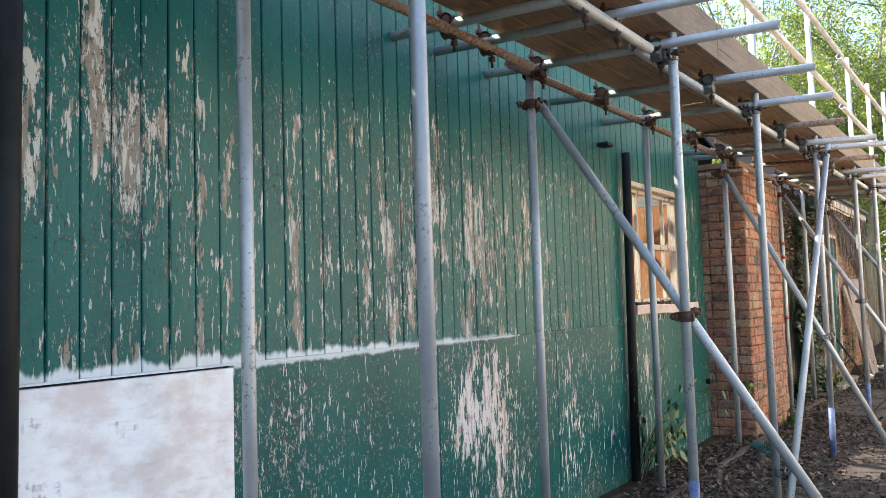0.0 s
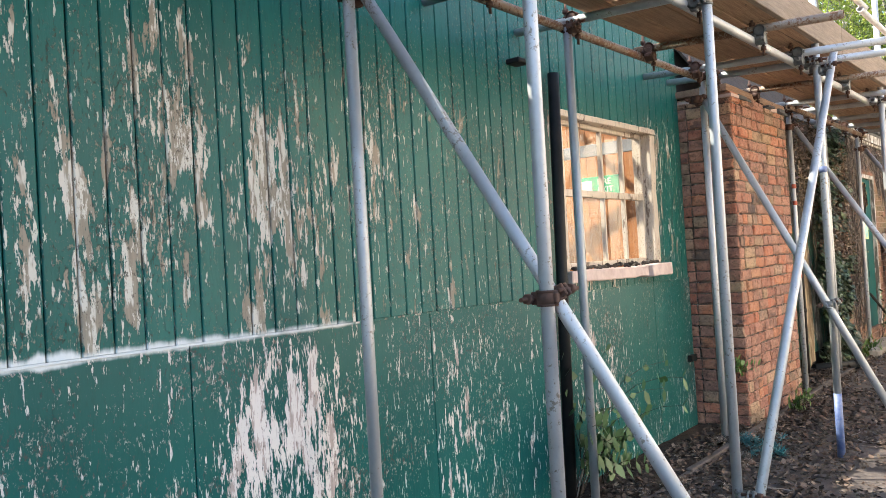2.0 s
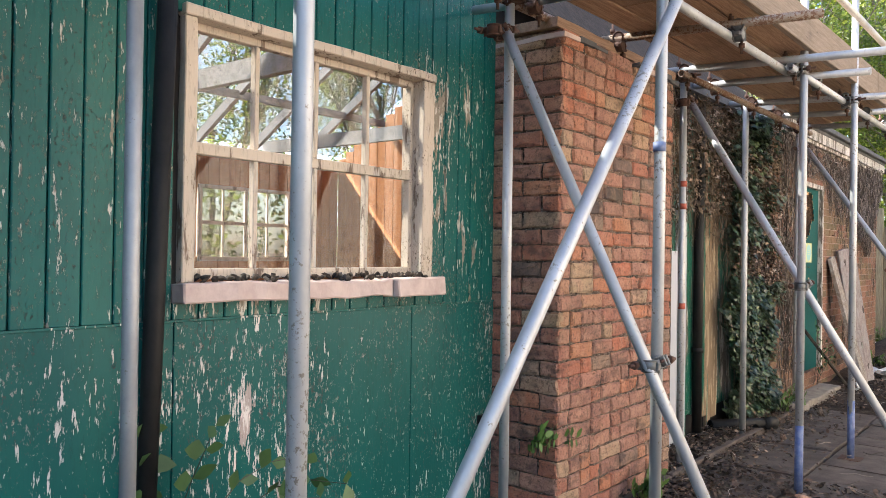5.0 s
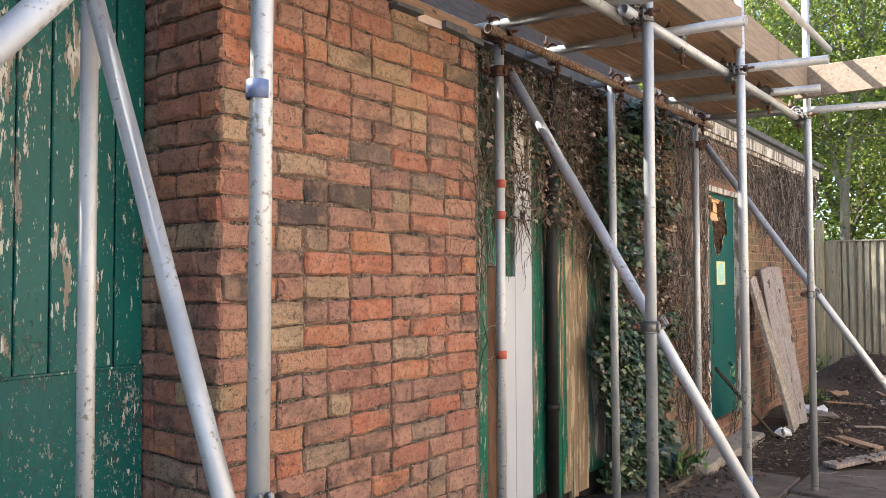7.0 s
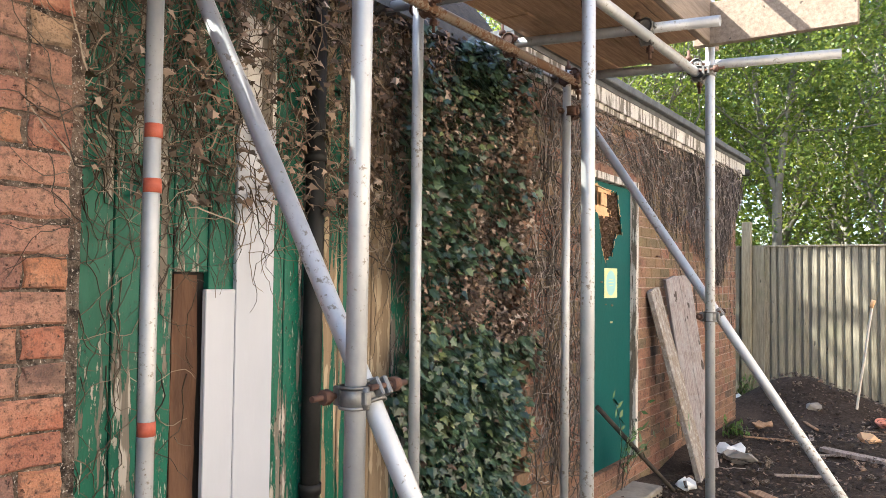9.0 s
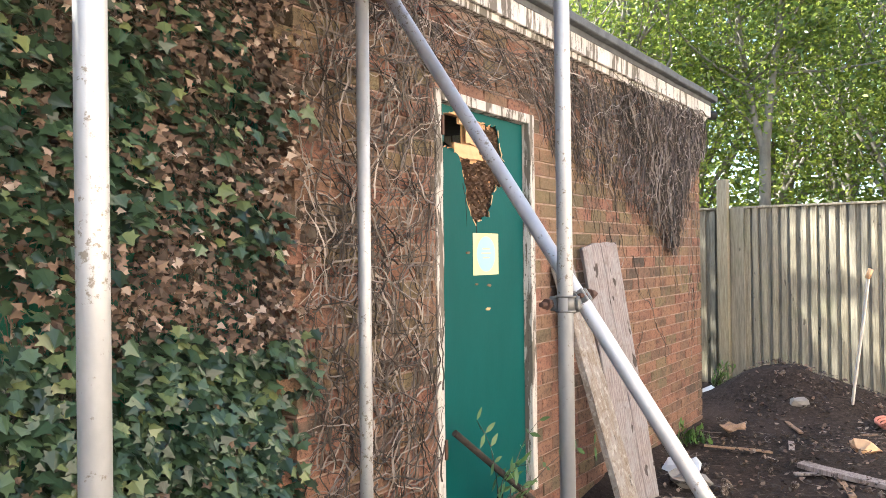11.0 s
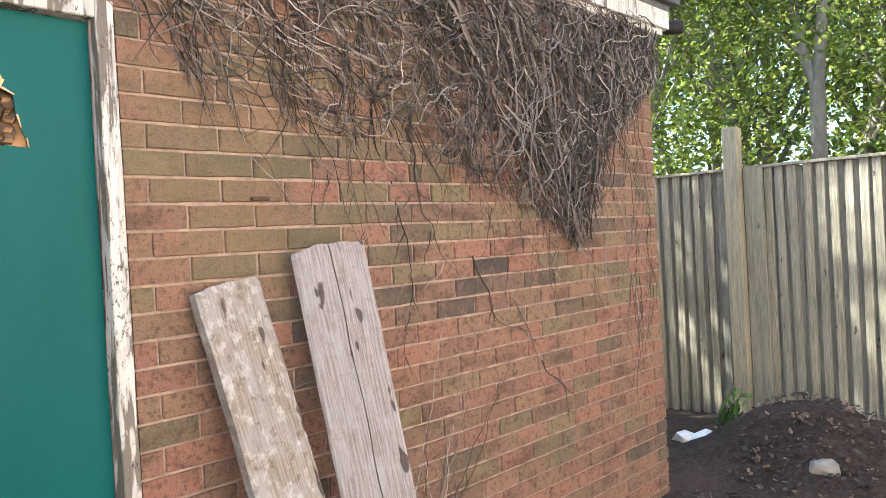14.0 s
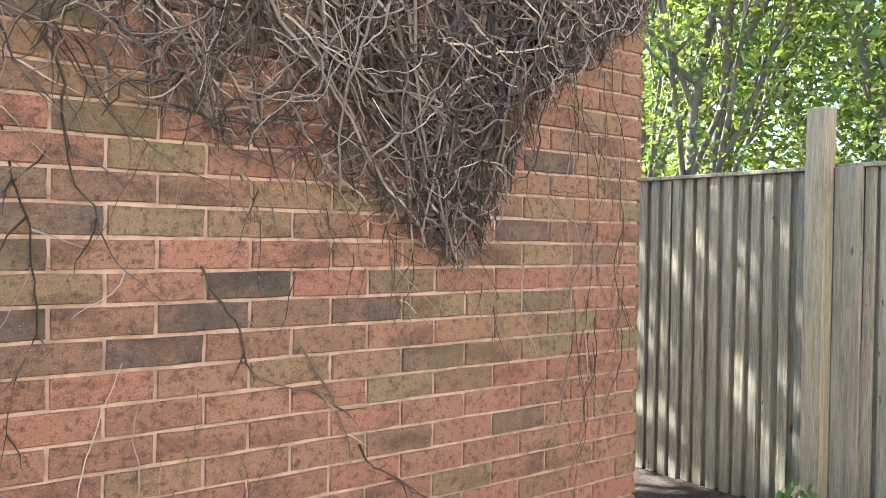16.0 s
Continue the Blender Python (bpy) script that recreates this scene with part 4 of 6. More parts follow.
def worn_bay():
    """Boarded bay between the pier and the annexe, half hidden by climbers."""
    bay = tagged(empty("wall_bay"), "badly peeled green vertical boards, rotted at the foot", "wall", kind="structure")
    # dark sheet again gives the bay's open joints their shade by colour
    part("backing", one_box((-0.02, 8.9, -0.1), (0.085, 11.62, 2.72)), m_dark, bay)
    rng = random.Random(12)
    y = 8.93
    while y < 11.6:
        w = rng.choice((0.10, 0.12, 0.145))
        if 9.42 < y + w / 2 < 9.53:
            part("board", rough_box((0.09, y + 0.003, 1.56), (0.117, y + w - 0.003, 2.72), 0.25, 0.004, y, 0.003), m_board_old, bay)
            y += w
            continue
        foot = rng.uniform(0.0, 0.22) if y > 9.9 else 0.0
        part("board", rough_box((0.09, y + 0.003, foot), (0.115 + rng.uniform(0, 0.006), min(y + w - 0.003, 11.6), 2.72), 0.25, 0.004, y, 0.003), m_board_bare if 10.12 < y < 10.6 else m_board_old, bay)
        y += w
    for a, b, top in ((9.535, 9.665, 1.50), (9.668, 9.85, 2.10)):
        part("new_board", one_box((0.119, a, 0.02), (0.140, b, top), 0.003), m_white, bay, "white-painted replacement board")
    part("rotten_board", rough_box((0.088, 9.43, 0.0), (0.10, 9.53, 1.55), 0.1, 0.012, 6), m_rot, bay, "dark rotted board edge")
    part("stripped_board", rough_box((0.119, 9.668, 2.10), (0.136, 9.85, 2.5), 0.1, 0.004, 3), m_white_flaky, bay)
    part("eaves_board", rough_box((0.05, 8.95, 2.70), (0.26, 11.55, 2.76), 0.3, 0.01, 5), m_felt, bay)
    # added slope, carried up high to keep sun off the poles; coloured dark as shade
    bm = bmesh.new()
    for a, b in (((0.20, 2.765), (0.03, 3.0)), ((0.03, 3.0), (-0.75, 3.9))):
        vs = [bm.verts.new((x, y, z + h)) for h in (0.0, 0.03) for y in (7.46, 11.58) for x, z in (a, b)]
        for q in ((0, 1, 3, 2), (4, 6, 7, 5), (0, 4, 5, 1), (2, 3, 7, 6), (0, 2, 6, 4), (1, 5, 7, 3)):
            bm.faces.new([vs[k] for k in q])
    tagged(part("roof_bay_blocker", bm, m_debris), "dark roof slope added behind the pier and bay to block the sun", "roof", kind="structure")
    bm = bmesh.new()
    tube(bm, (0.160, 10.044, 0.0), (0.160, 10.044, 2.75), 0.038, 18)
    pipe = empty("downpipe")
    tagged(pipe, "black plastic downpipe against worn boards", "downpipe")
    part("pipe", bm, m_black, pipe)
    for z in (0.7, 2.0):
        bm = bmesh.new()
        tube(bm, (0.160, 10.044, z), (0.160, 10.044, z + 0.04), 0.045, 18)
        part("bracket", bm, m_black, pipe)
    eave = tagged(empty("pier_eaves"), "broken felt and slate edge above the brick pier", "roof edge", kind="structure")
    for k in range(9):
        y = 7.44 + k * 0.165
        part("slate", rough_box((-0.02, y, 2.575 + rng.uniform(0, 0.02)), (0.46 + rng.uniform(-0.05, 0.03), y + 0.16, 2.60 + rng.uniform(0, 0.02)), 0.06, 0.01, k), m_felt if k % 3 else m_sill, eave)
    part("board", rough_box((0.0, 7.42, 2.63), (0.40, 8.95, 2.68), 0.2, 0.01, 2), m_plank, eave)


worn_bay()


def front_pipes():
    p = tagged(empty("downpipe_lower"), "black plastic downpipe cut off below the eaves", "downpipe")
    bm = bmesh.new()
    tube(bm, (0.055, 5.36, 0.0), (0.06, 5.43, 2.52), 0.034, 18)
    part("pipe", bm, m_black, p)
    part("bracket", one_box((0.0, 5.02, 2.52), (0.09, 5.13, 2.55), 0.006), m_black, p)
    q = tagged(empty("downpipe_near"), "black plastic downpipe on the green boards", "downpipe")
    bm = bmesh.new()
    tube(bm, (0.06, 0.79, 0.0), (0.06, 0.80, 3.1), 0.036, 18)
    part("pipe", bm, m_black, q)


front_pipes()

# ---- scaffold ----
R = 0.02415
INNER = [(0.29, 1.475), (0.26, 3.565), (0.325, 5.16), (0.36, 7.05), (0.39, 9.13), (0.40, 10.41), (0.436, 11.81)]
OUTER = [(1.03, 1.486), (1.075, 3.573), (1.104, 5.126), (1.14, 7.00), (1.16, 9.104), (1.216, 10.286), (1.235, 11.814)]


def in_x(y):
    return 0.265 + 0.0145 * y


def out_x(y):
    return 1.02 + 0.0165 * y


def pole(name, p, q, material, label, group):
    ob = empty(name, p)
    p, q = Vector(p), Vector(q)
    bm = bmesh.new()
    tube(bm, (0, 0, 0), q - p, R)
    part("tube", bm, material, ob)
    return tagged(ob, label, "scaffold tube", group)


def coupler(p, d1, d2, material=None, label="galvanised scaffold coupler with bolt and nut"):
    """Two clasped rings back to back, each with lugs, hinge pin, bolt and nut, joining tubes that run along d1 and d2."""
    ob = empty("scaffold_coupler")
    mat1 = material or m_zinc
    d1, d2 = Vector(d1).normalized(), Vector(d2).normalized()
    c = d1.cross(d2).normalized()
    for nm, d, off in (("clasp", d1, -1), ("clasp", d2, 1)):
        bm = bmesh.new()
        q = c * (R * off)
        tube(bm, q - d * 0.026, q + d * 0.026, R + 0.0085, 14, 0.007)
        tube(bm, q - d * 0.026, q - d * 0.019, R + 0.0115, 14, 0.009)
        tube(bm, q + d * 0.019, q + d * 0.026, R + 0.0115, 14, 0.009)
        part(nm, bm, mat1, ob)
        s = d.cross(c).normalized()
        m = Matrix((d, s, c)).transposed().to_4x4()
        bm = bmesh.new()
        rod(bm, q + s * (R + 0.020) - c * 0.040 * off, q + s * (R + 0.020) + c * 0.088 * off, 0.0075, 8)
        part("bolt", bm, m_rust, ob)
        bm = bmesh.new()
        rod(bm, q + s * (R + 0.020) + c * 0.034 * off, q + s * (R + 0.020) + c * 0.056 * off, 0.0175, 6)
        part("nut", bm, m_rust, ob)
        m.translation = q + s * (R + 0.016)
        bm = bmesh.new()
        box(bm, (-0.022, -0.012, -0.015), (0.022, 0.013, -0.004), 0.003)
        box(bm, (-0.022, -0.012, 0.010), (0.022, 0.013, 0.024), 0.003)
        bmesh.ops.transform(bm, matrix=m, verts=bm.verts)
        part("flap", bm, mat1, ob)
        m.translation = q - s * (R + 0.009)
        bm = bmesh.new()
        rod(bm, (-0.024, 0, 0), (0.024, 0, 0), 0.009, 8)
        box(bm, (-0.016, -0.010, -0.010), (0.016, 0.012, 0.010), 0.003)
        bmesh.ops.transform(bm, matrix=m, verts=bm.verts)
        part("hinge", bm, mat1, ob)
    ob.location = p
    return tagged(ob, label, "coupler", "scaffold couplers")


def scaffold():
    rng = random.Random(7)
    top_out = 3.95
    for k, (x, y) in enumerate(INNER):
        lab = "weathered galvanised scaffold standard close to the wall"
        pole("scaffold_standard", (x, y, 0.0), (x + rng.uniform(-0.005, 0.005), y + rng.uniform(-0.01, 0.01), 2.735), m_tube, lab, "inner standards")
        coupler((x + 0.02, y, 2.68), (0, 0, 1), (0, 1, 0), m_rust, "rusty scaffold coupler under the platform ledger")
    feet = (4, 5, 1, 3)
    for k, (x, y) in enumerate(OUTER):
        ob = pole("scaffold_standard", (x, y, 0.005), (x, y + rng.uniform(-0.02, 0.02), top_out + rng.uniform(-0.1, 0.2)), m_tube, "tall galvanised scaffold standard with paint-marked foot" if k in feet else "tall galvanised scaffold standard", "outer standards")
        if k in feet:
            bm = bmesh.new()
            rod(bm, (0, 0, 0.002), (0, 0, 0.42 if k != 1 else 0.5), R + 0.0012, 14)
            part("paint_band", bm, m_blue, ob, "blue painted foot of the tube")
        part("base_plate", one_box((-0.075, -0.075, -0.008), (0.075, 0.075, -0.001), 0.002), m_rust, ob)
        coupler((x - 0.03, y, 2.622), (0, 0, 1), (0, 1, 0))
    # painted marks on single tubes
    for (x, y), z, mm, lab in ((OUTER[3], 1.905, m_blue, "blue paint ring"), (INNER[4], 1.955, m_red, "red tape ring"), (INNER[4], 1.80, m_red, "red tape ring"), (INNER[4], 1.12, m_red, "red paint mark")):
        b2 = bmesh.new()
        tube(b2, (x, y, z - 0.02), (x, y, z + 0.02), R + 0.0015, 14, 0.001)
        tagged(part("paint_ring", b2, mm), lab + " round a scaffold tube", "marking")
    # ledgers
    for y0, y1, dz in ((-2.6, 3.4, 0), (3.3, 9.1, 0.012), (8.95, 12.05, 0)):
        lx = 0.0 if dz == 0 else 0.055
        pole("scaffold_ledger", (in_x(y0) + 0.045 - lx * 1.6, y0, 2.672 + dz), (in_x(y1) + 0.045 - lx * 1.6, y1, 2.672 + dz), m_tube_rusty, "rust-stained scaffold ledger along the platform", "ledgers")
        pole("scaffold_ledger", (out_x(y0) - 0.05 - lx, y0, 2.622), (out_x(y1) - 0.05 - lx, y1 - 0.02, 2.622), m_tube, "galvanised scaffold ledger along the platform edge", "ledgers")
    for z in (3.22, 3.72):
        for y0, y1, dz in ((-2.6, 3.2, 0), (3.0, 8.4, 0.05), (8.2, 12.4, 0)):
            pole("guard_rail", (out_x(y0) + 0.05, y0, z + dz), (out_x(y1) + 0.05, y1, z + dz), m_tube, "galvanised guard rail tube above the platform", "guard rails")
    # transoms under the boards
    for y, x0, x1 in ((-1.6, 0.0, 1.5), (-0.4, 0.02, 1.5), (0.8, 0.0, 1.45), (1.7, 0.02, 1.6), (2.65, 0.0, 1.35), (2.98, 0.02, 1.55), (3.51, 0.0, 1.60), (4.34, 0.0, 1.60), (5.15, 0.0, 1.57), (6.1, 0.28, 1.5),
                      (6.85, 0.0, 1.62), (7.2, 0.03, 1.75), (8.1, 0.30, 1.5), (9.05, 0.28, 1.70), (9.6, 0.28, 1.45), (10.40, 0.11, 1.63), (11.1, 0.12, 1.45), (11.86, 0.2, 1.83)):
        pole("scaffold_transom", (x0, y, 2.722), (x1, y + rng.uniform(-0.05, 0.05), 2.722 - 0.048 * (x1 - x0)), m_tube if rng.random() < 0.75 else m_tube_rusty, "galvanised scaffold transom reaching under the platform", "transoms")
        coupler((in_x(y) + 0.03, y, 2.695), (0, 1, 0), (1, 0, 0), m_rust, "rusty scaffold coupler under the platform ledger")
        coupler((out_x(y) - 0.06, y, 2.648), (0, 1, 0), (1, 0, 0))
    # raking braces
    for c, dy, zh, zc, xe, out in ((1, 0.05, 2.53, 1.303, 1.80, 0), (3, -0.065, 2.52, 1.014, 1.62, -0.008), (4, 0.05, 2.53, 1.284, 1.95, 0), (6, 0.065, 2.52, 1.366, 2.17, 0.028)):
        (xi, yi), (xo, yo) = INNER[c], OUTER[c]
        p = (xi + 0.02 + out, yi + dy, zh)
        k = (xe - p[0]) / (xo + out - p[0])
        q = (xe, p[1] + (yo + dy - p[1]) * k, zh + (zc - zh) * k)
        pole("scaffold_brace", p, q, m_tube, "galvanised raking scaffold brace", "raking braces")
        d = Vector(q) - Vector(p)
        coupler((p[0] - 0.02, p[1] - 0.03, p[2] - 0.02), (0, 0, 1), d, m_rust, "rusty swivel coupler at the brace head")
        x, y = OUTER[c]
        t = (x + out - p[0]) / d.x
        pt = Vector(p) + d * t
        coupler((x, (y + pt.y) / 2, pt.z), (0, 0, 1), d, m_rust if c == 1 else None, "rusty swivel coupler clasping brace and standard" if c == 1 else "galvanised swivel coupler clasping brace and standard")
    pole("scaffold_brace", (1.2235, 7.142, 2.70), (1.2073, 4.92, 0.03), m_tube, "galvanised diagonal facade brace", "facade brace")
    coupler((1.185, 7.03, 2.56), (0, 0, 1), (0, -0.65, -0.76))
    coupler((1.155, 5.11, 0.25), (0, 0, 1), (0, -0.6, -0.8))
    # platform boards
    for k in range(4):
        x0 = 0.375 + k * 0.175
        y = -2.6 - 0.6 * (k % 2)
        while y < 11.8:
            ln = min(rng.uniform(2.4, 3.9), 11.97 + rng.uniform(-0.1, 0.1) - y)
            if ln > 0.3:
                ob = tagged(part("scaffold_board", rough_box((x0, y, 2.742 + rng.uniform(0, 0.004)), (x0 + 0.171, y + ln - 0.01, 2.776), 0.5, 0.004, k + y, 0.004), m_plank), "weathered timber scaffold board underfoot of the platform", "scaffold board", "platform boards")
                for v in ob.data.vertices:
                    v.co.x += 0.015 * v.co.y - 0.03
            y += ln
    y = -2.6
    while y < 11.9:
        ln = min(3.4, 11.9 - y)
        tagged(part("toe_board", rough_box((1.125, y, 2.742), (1.163, y + ln - 0.015, 2.965), 0.5, 0.006, y, 0.004), m_plank_y), "weathered timber toe board on edge along the platform", "toe board", "toe boards").data.transform(Matrix(((1, 0.0165, 0, -0.10), (0, 1, 0, 0), (0, 0, 1, 0), (0, 0, 0, 1))))
        y += ln
    tagged(part("toe_board", rough_box((1.17, 11.72, 2.735), (1.92, 11.76, 2.95), 0.3, 0.005, 3, 0.004), m_plank_y), "weathered timber board on edge across the platform end", "toe board")


m_plank_y = timber("pale_toe_board_wood", (0.15, 0.112, 0.078), (0.255, 0.198, 0.146), (0.18, 0.15, 0.124), stains=0.3)
scaffold()


# ---- fence ----
def fence():
    f = tagged(empty("fence", (0, 18, 0)), "weathered vertical-board garden fence in dappled light", "fence", kind="structure")
    f.location, f.scale = (-0.08, 0.33, 0), (1, 1, 1.03)
    rng = random.Random(21)
    wide = []
    for v in range(6):
        bm = one_box((-0.029, -0.010, 0), (0.029, 0.010, 1.86), 0.003)
        for p in bm.verts:
            p.co.x += rng.uniform(-0.003, 0.003)
            p.co.z += rng.uniform(-0.006, 0.006) if p.co.z > 1 else 0
        ob = part("slat", bm, m_fence)
        wide.append(ob.data)
        bpy.data.objects.remove(ob)
    x = -5.0
    while x < 9:
        for back in (0, 1):
            ob = new("slat", wide[rng.randrange(6)])
            ob.parent = f
            ob.location = (x + 0.046 * back, 18.0 + 0.032 * back + (0.03 if x < 0.1 else 0), 0.06 + rng.uniform(-0.008, 0.008))
            ob.scale = (1.55 if back else 1.0, 1, 1)
            ob.rotation_euler = (0, rng.uniform(-0.006, 0.006), rng.uniform(-0.04, 0.04))
        x += 0.0905 + rng.uniform(-0.004, 0.006)
    part("cap_rail", rough_box((0.18, 17.97, 1.918), (9, 18.04, 1.94), 0.6, 0.004, 2, 0.003), m_fence, f)
    part("cap_rail", rough_box((-5, 18.0, 1.918), (0.06, 18.07, 1.94), 0.6, 0.004, 4, 0.003), m_fence, f)
    for x, h in ((0.115, 2.225), (2.6, 2.2), (5.1, 2.2), (-2.4, 2.2)):
        part("post", rough_box((x - 0.055, 17.87, -0.05), (x + 0.055, 17.975, h), 0.4, 0.004, x, 0.005), m_post, f)
    part("edge_board", rough_box((0.176, 17.955, 0.05), (0.318, 17.978, 1.925), 0.4, 0.003, 4, 0.003), m_fence, f, "wide flat board beside the post")
    for z in (0.35, 1.05, 1.7):
        part("rail", one_box((-5, 18.075, z), (9, 18.11, z + 0.08)), m_fence, f)


fence()
slab_row()

# ---- unseen house front added across the yard to throw warm sunlight back ----
def bounce_front():
    h = tagged(empty("house"), "unseen buff house front added across the yard to bounce warm light", "house", kind="structure")
    part("wall", one_box((5.8, 5.0, -0.1), (8.0, 21.0, 5.0)), m_buff, h)
    part("roof", one_box((5.6, 4.8, 5.0), (8.2, 21.2, 5.15)), m_felt, h)


m_buff = plain("buff_bounce_front", (0.52, 0.43, 0.335), (0.62, 0.53, 0.425), 0.9, 4, bump=0.3)
bounce_front()

# ---- trees ----
def limb(verts, faces, p, d, length, r, rng, depth, tips, bend=0.25):
    pts = [p]
    n = max(4, int(length / 0.22))
    for k in range(n):
        d = (d + Vector([rng.uniform(-bend, bend) for _ in range(3)]) * 0.35 + Vector((0, 0, 0.04))).normalized()
        pts.append(pts[-1] + d * (length / n))
        if depth > 0 and k > n * 0.3 and rng.random() < 0.55:
            side = (d + Vector((rng.uniform(-1, 1), rng.uniform(-1, 1), rng.uniform(-0.2, 0.7)))).normalized()
            limb(verts, faces, pts[-1], side, length * rng.uniform(0.35, 0.6), r * 0.45, rng, depth - 1, tips, bend)
        if depth <= 1:
            tips.append(pts[-1])
    strand(verts, faces, pts, r, r * 0.45, 7 if r > 0.03 else 4)


def leaves(verts, faces, centres, count, spread, size, rng, droop=0.3):
    for _ in range(count):
        c = rng.choice(centres)
        p = c + Vector((rng.gauss(0, spread), rng.gauss(0, spread), rng.gauss(0, spread * 0.7)))
        if rng.random() < 0.25:
            p.z -= abs(rng.gauss(0, spread * droop))
        s = size * rng.uniform(0.6, 1.3)
        d = Vector((rng.uniform(-1, 1), rng.uniform(-1, 1), rng.uniform(-0.9, 0.3))).normalized()
        w = d.cross(Vector((rng.uniform(-1, 1), rng.uniform(-1, 1), rng.uniform(-1, 1)))).normalized()
        b = len(verts)
        verts.extend((p, p + d * s * 0.5 + w * s * 0.24, p + d * s, p + d * s * 0.5 - w * s * 0.24))
        faces.append((b, b + 1, b + 2, b + 3))


def tree(x, y, label, stems, height, r, seed, count, size, spread, low=None, depth=2):
    rng = random.Random(seed)
    t = tagged(empty("tree", (x, y, -0.1)), label, "tree", "trees behind the fence")
    wv, wf, tips = [], [], []
    for dx, dy, h in stems:
        limb(wv, wf, Vector((rng.uniform(-0.03, 0.03), 0, 0)), Vector((dx, dy, 1)).normalized(), height * h, r, rng, depth, tips)
    from_data("trunk", wv, wf, m_bark, t, True)
    if low:
        for _ in range(low[0]):
            tips.append(Vector((rng.uniform(-low[1], low[1]), rng.uniform(-0.8, 0.8), rng.uniform(low[2], low[3]))))
    lv, lf = [], []
    leaves(lv, lf, tips, count, spread, size, rng)
    from_data("crown", lv, lf, m_tree_leaf, t)
    return t


def main_tree():
    """The pale forked tree just behind the fence."""
    rng = random.Random(5)
    t = tagged(empty("tree", (0.0, 20.5, -0.1)), "pale-barked forked tree with drooping bright green leaves", "tree", "trees behind the fence")
    wv, wf, tips = [], [], []
    V = Vector
    strand(wv, wf, [V((0.02, 0, 0)), V((0.01, 0, 1.2)), V((-0.01, 0, 2.4)), V((0.0, 0, 3.0))], 0.078, 0.07, 10)
    left = [V((0.0, 0, 2.9)), V((-0.10, 0, 3.25)), V((-0.22, 0.05, 3.8)), V((-0.33, 0.1, 4.6)), V((-0.4, 0.1, 5.6)), V((-0.6, 0.2, 7.0))]
    right = [V((0.0, 0, 2.9)), V((0.06, 0, 3.5)), V((0.14, 0.0, 4.2)), V((0.30, -0.05, 5.2)), V((0.36, -0.1, 6.4)), V((0.5, 0, 7.6))]
    strand(wv, wf, left, 0.055, 0.025, 9)
    strand(wv, wf, right, 0.06, 0.028, 9)
    for base in left[1:] + right[1:]:
        for _ in range(4):
            limb(wv, wf, base + V((0, 0, rng.uniform(0, 0.6))), V((rng.uniform(-1, 1), rng.uniform(-0.8, 0.6), rng.uniform(0.0, 0.8))).normalized(), rng.uniform(0.9, 2.2), 0.022, rng, 1, tips, 0.35)
    from_data("trunk", wv, wf, m_bark, t, True)
    lv, lf = [], []
    for _ in range(70):
        tips.append(V((rng.uniform(-1.6, 1.8), rng.uniform(-1.2, -0.2), rng.uniform(2.4, 6.2))))
    leaves(lv, lf, tips, 26000, 0.20, 0.078, rng, 0.9)
    from_data("crown", lv, lf, m_tree_leaf, t)


main_tree()
SPOTS = ((-2.6, 20.6, 6.5, 3), (2.2, 21.6, 6.0, 4), (-4.6, 22.5, 8.0, 6), (0.9, 23.6, 8.5, 8), (-1.6, 24.5, 9.0, 9), (3.8, 24.2, 8.0, 12), (-7.5, 24.5, 9.0, 15), (-0.4, 27.5, 10.0, 17), (-4.2, 28.0, 10.5, 19), (3.2, 28.5, 10.5, 20), (-8.5, 29.5, 11.0, 22), (6.5, 27.0, 9.0, 24), (-12.0, 27.0, 10.0, 27), (-9.0, 11.5, 6.0, 33), (-9.5, 16.0, 7.0, 35))
for x, y, h, seed in SPOTS:
    near = y < 24
    tree(x, y, "leafy deciduous tree behind the fence", ((random.Random(seed).uniform(-0.15, 0.15), 0, 0.8), (0.3, 0.1, 0.7), (-0.35, 0.1, 0.65)), h, 0.07 if near else 0.12, seed, 15000 if near else 9500, 0.082 if near else 0.14, 0.42 if near else 0.6,
         low=(26, 1.9, 1.4, 3.6) if near else (22, 2.4, 1.0, 4.5))
def hedge():
    rng = random.Random(91)
    cs = [Vector((rng.uniform(-9, 8), rng.uniform(21.5, 25.5), rng.uniform(0.6, 4.2))) for _ in range(420)]
    v, f = [], []
    leaves(v, f, cs, 40000, 0.34, 0.105, rng)
    tagged(from_data("undergrowth", v, f, m_tree_leaf), "dense leafy undergrowth below the trees behind the fence", "undergrowth", kind="stuff")
    cs = [Vector((rng.uniform(-22, 16), rng.uniform(31, 36), rng.uniform(0.6, 9.5))) for _ in range(700)]
    v, f = [], []
    leaves(v, f, cs, 38000, 0.7, 0.32, rng)
    tagged(from_data("far_wood", v, f, m_tree_leaf), "far leafy wood closing the view", "wood", kind="stuff")


hedge()
def hall_hedge():
    rng = random.Random(97)
    cs = [Vector((rng.uniform(-8.6, -7.0), rng.uniform(8.0, 19.0), rng.uniform(0.2, 2.9))) for _ in range(150)]
    v, f = [], []
    leaves(v, f, cs, 9000, 0.3, 0.13, rng)
    tagged(from_data("hedge", v, f, m_tree_leaf), "leafy hedge seen through the far hall window", "hedge", kind="stuff")


hall_hedge()
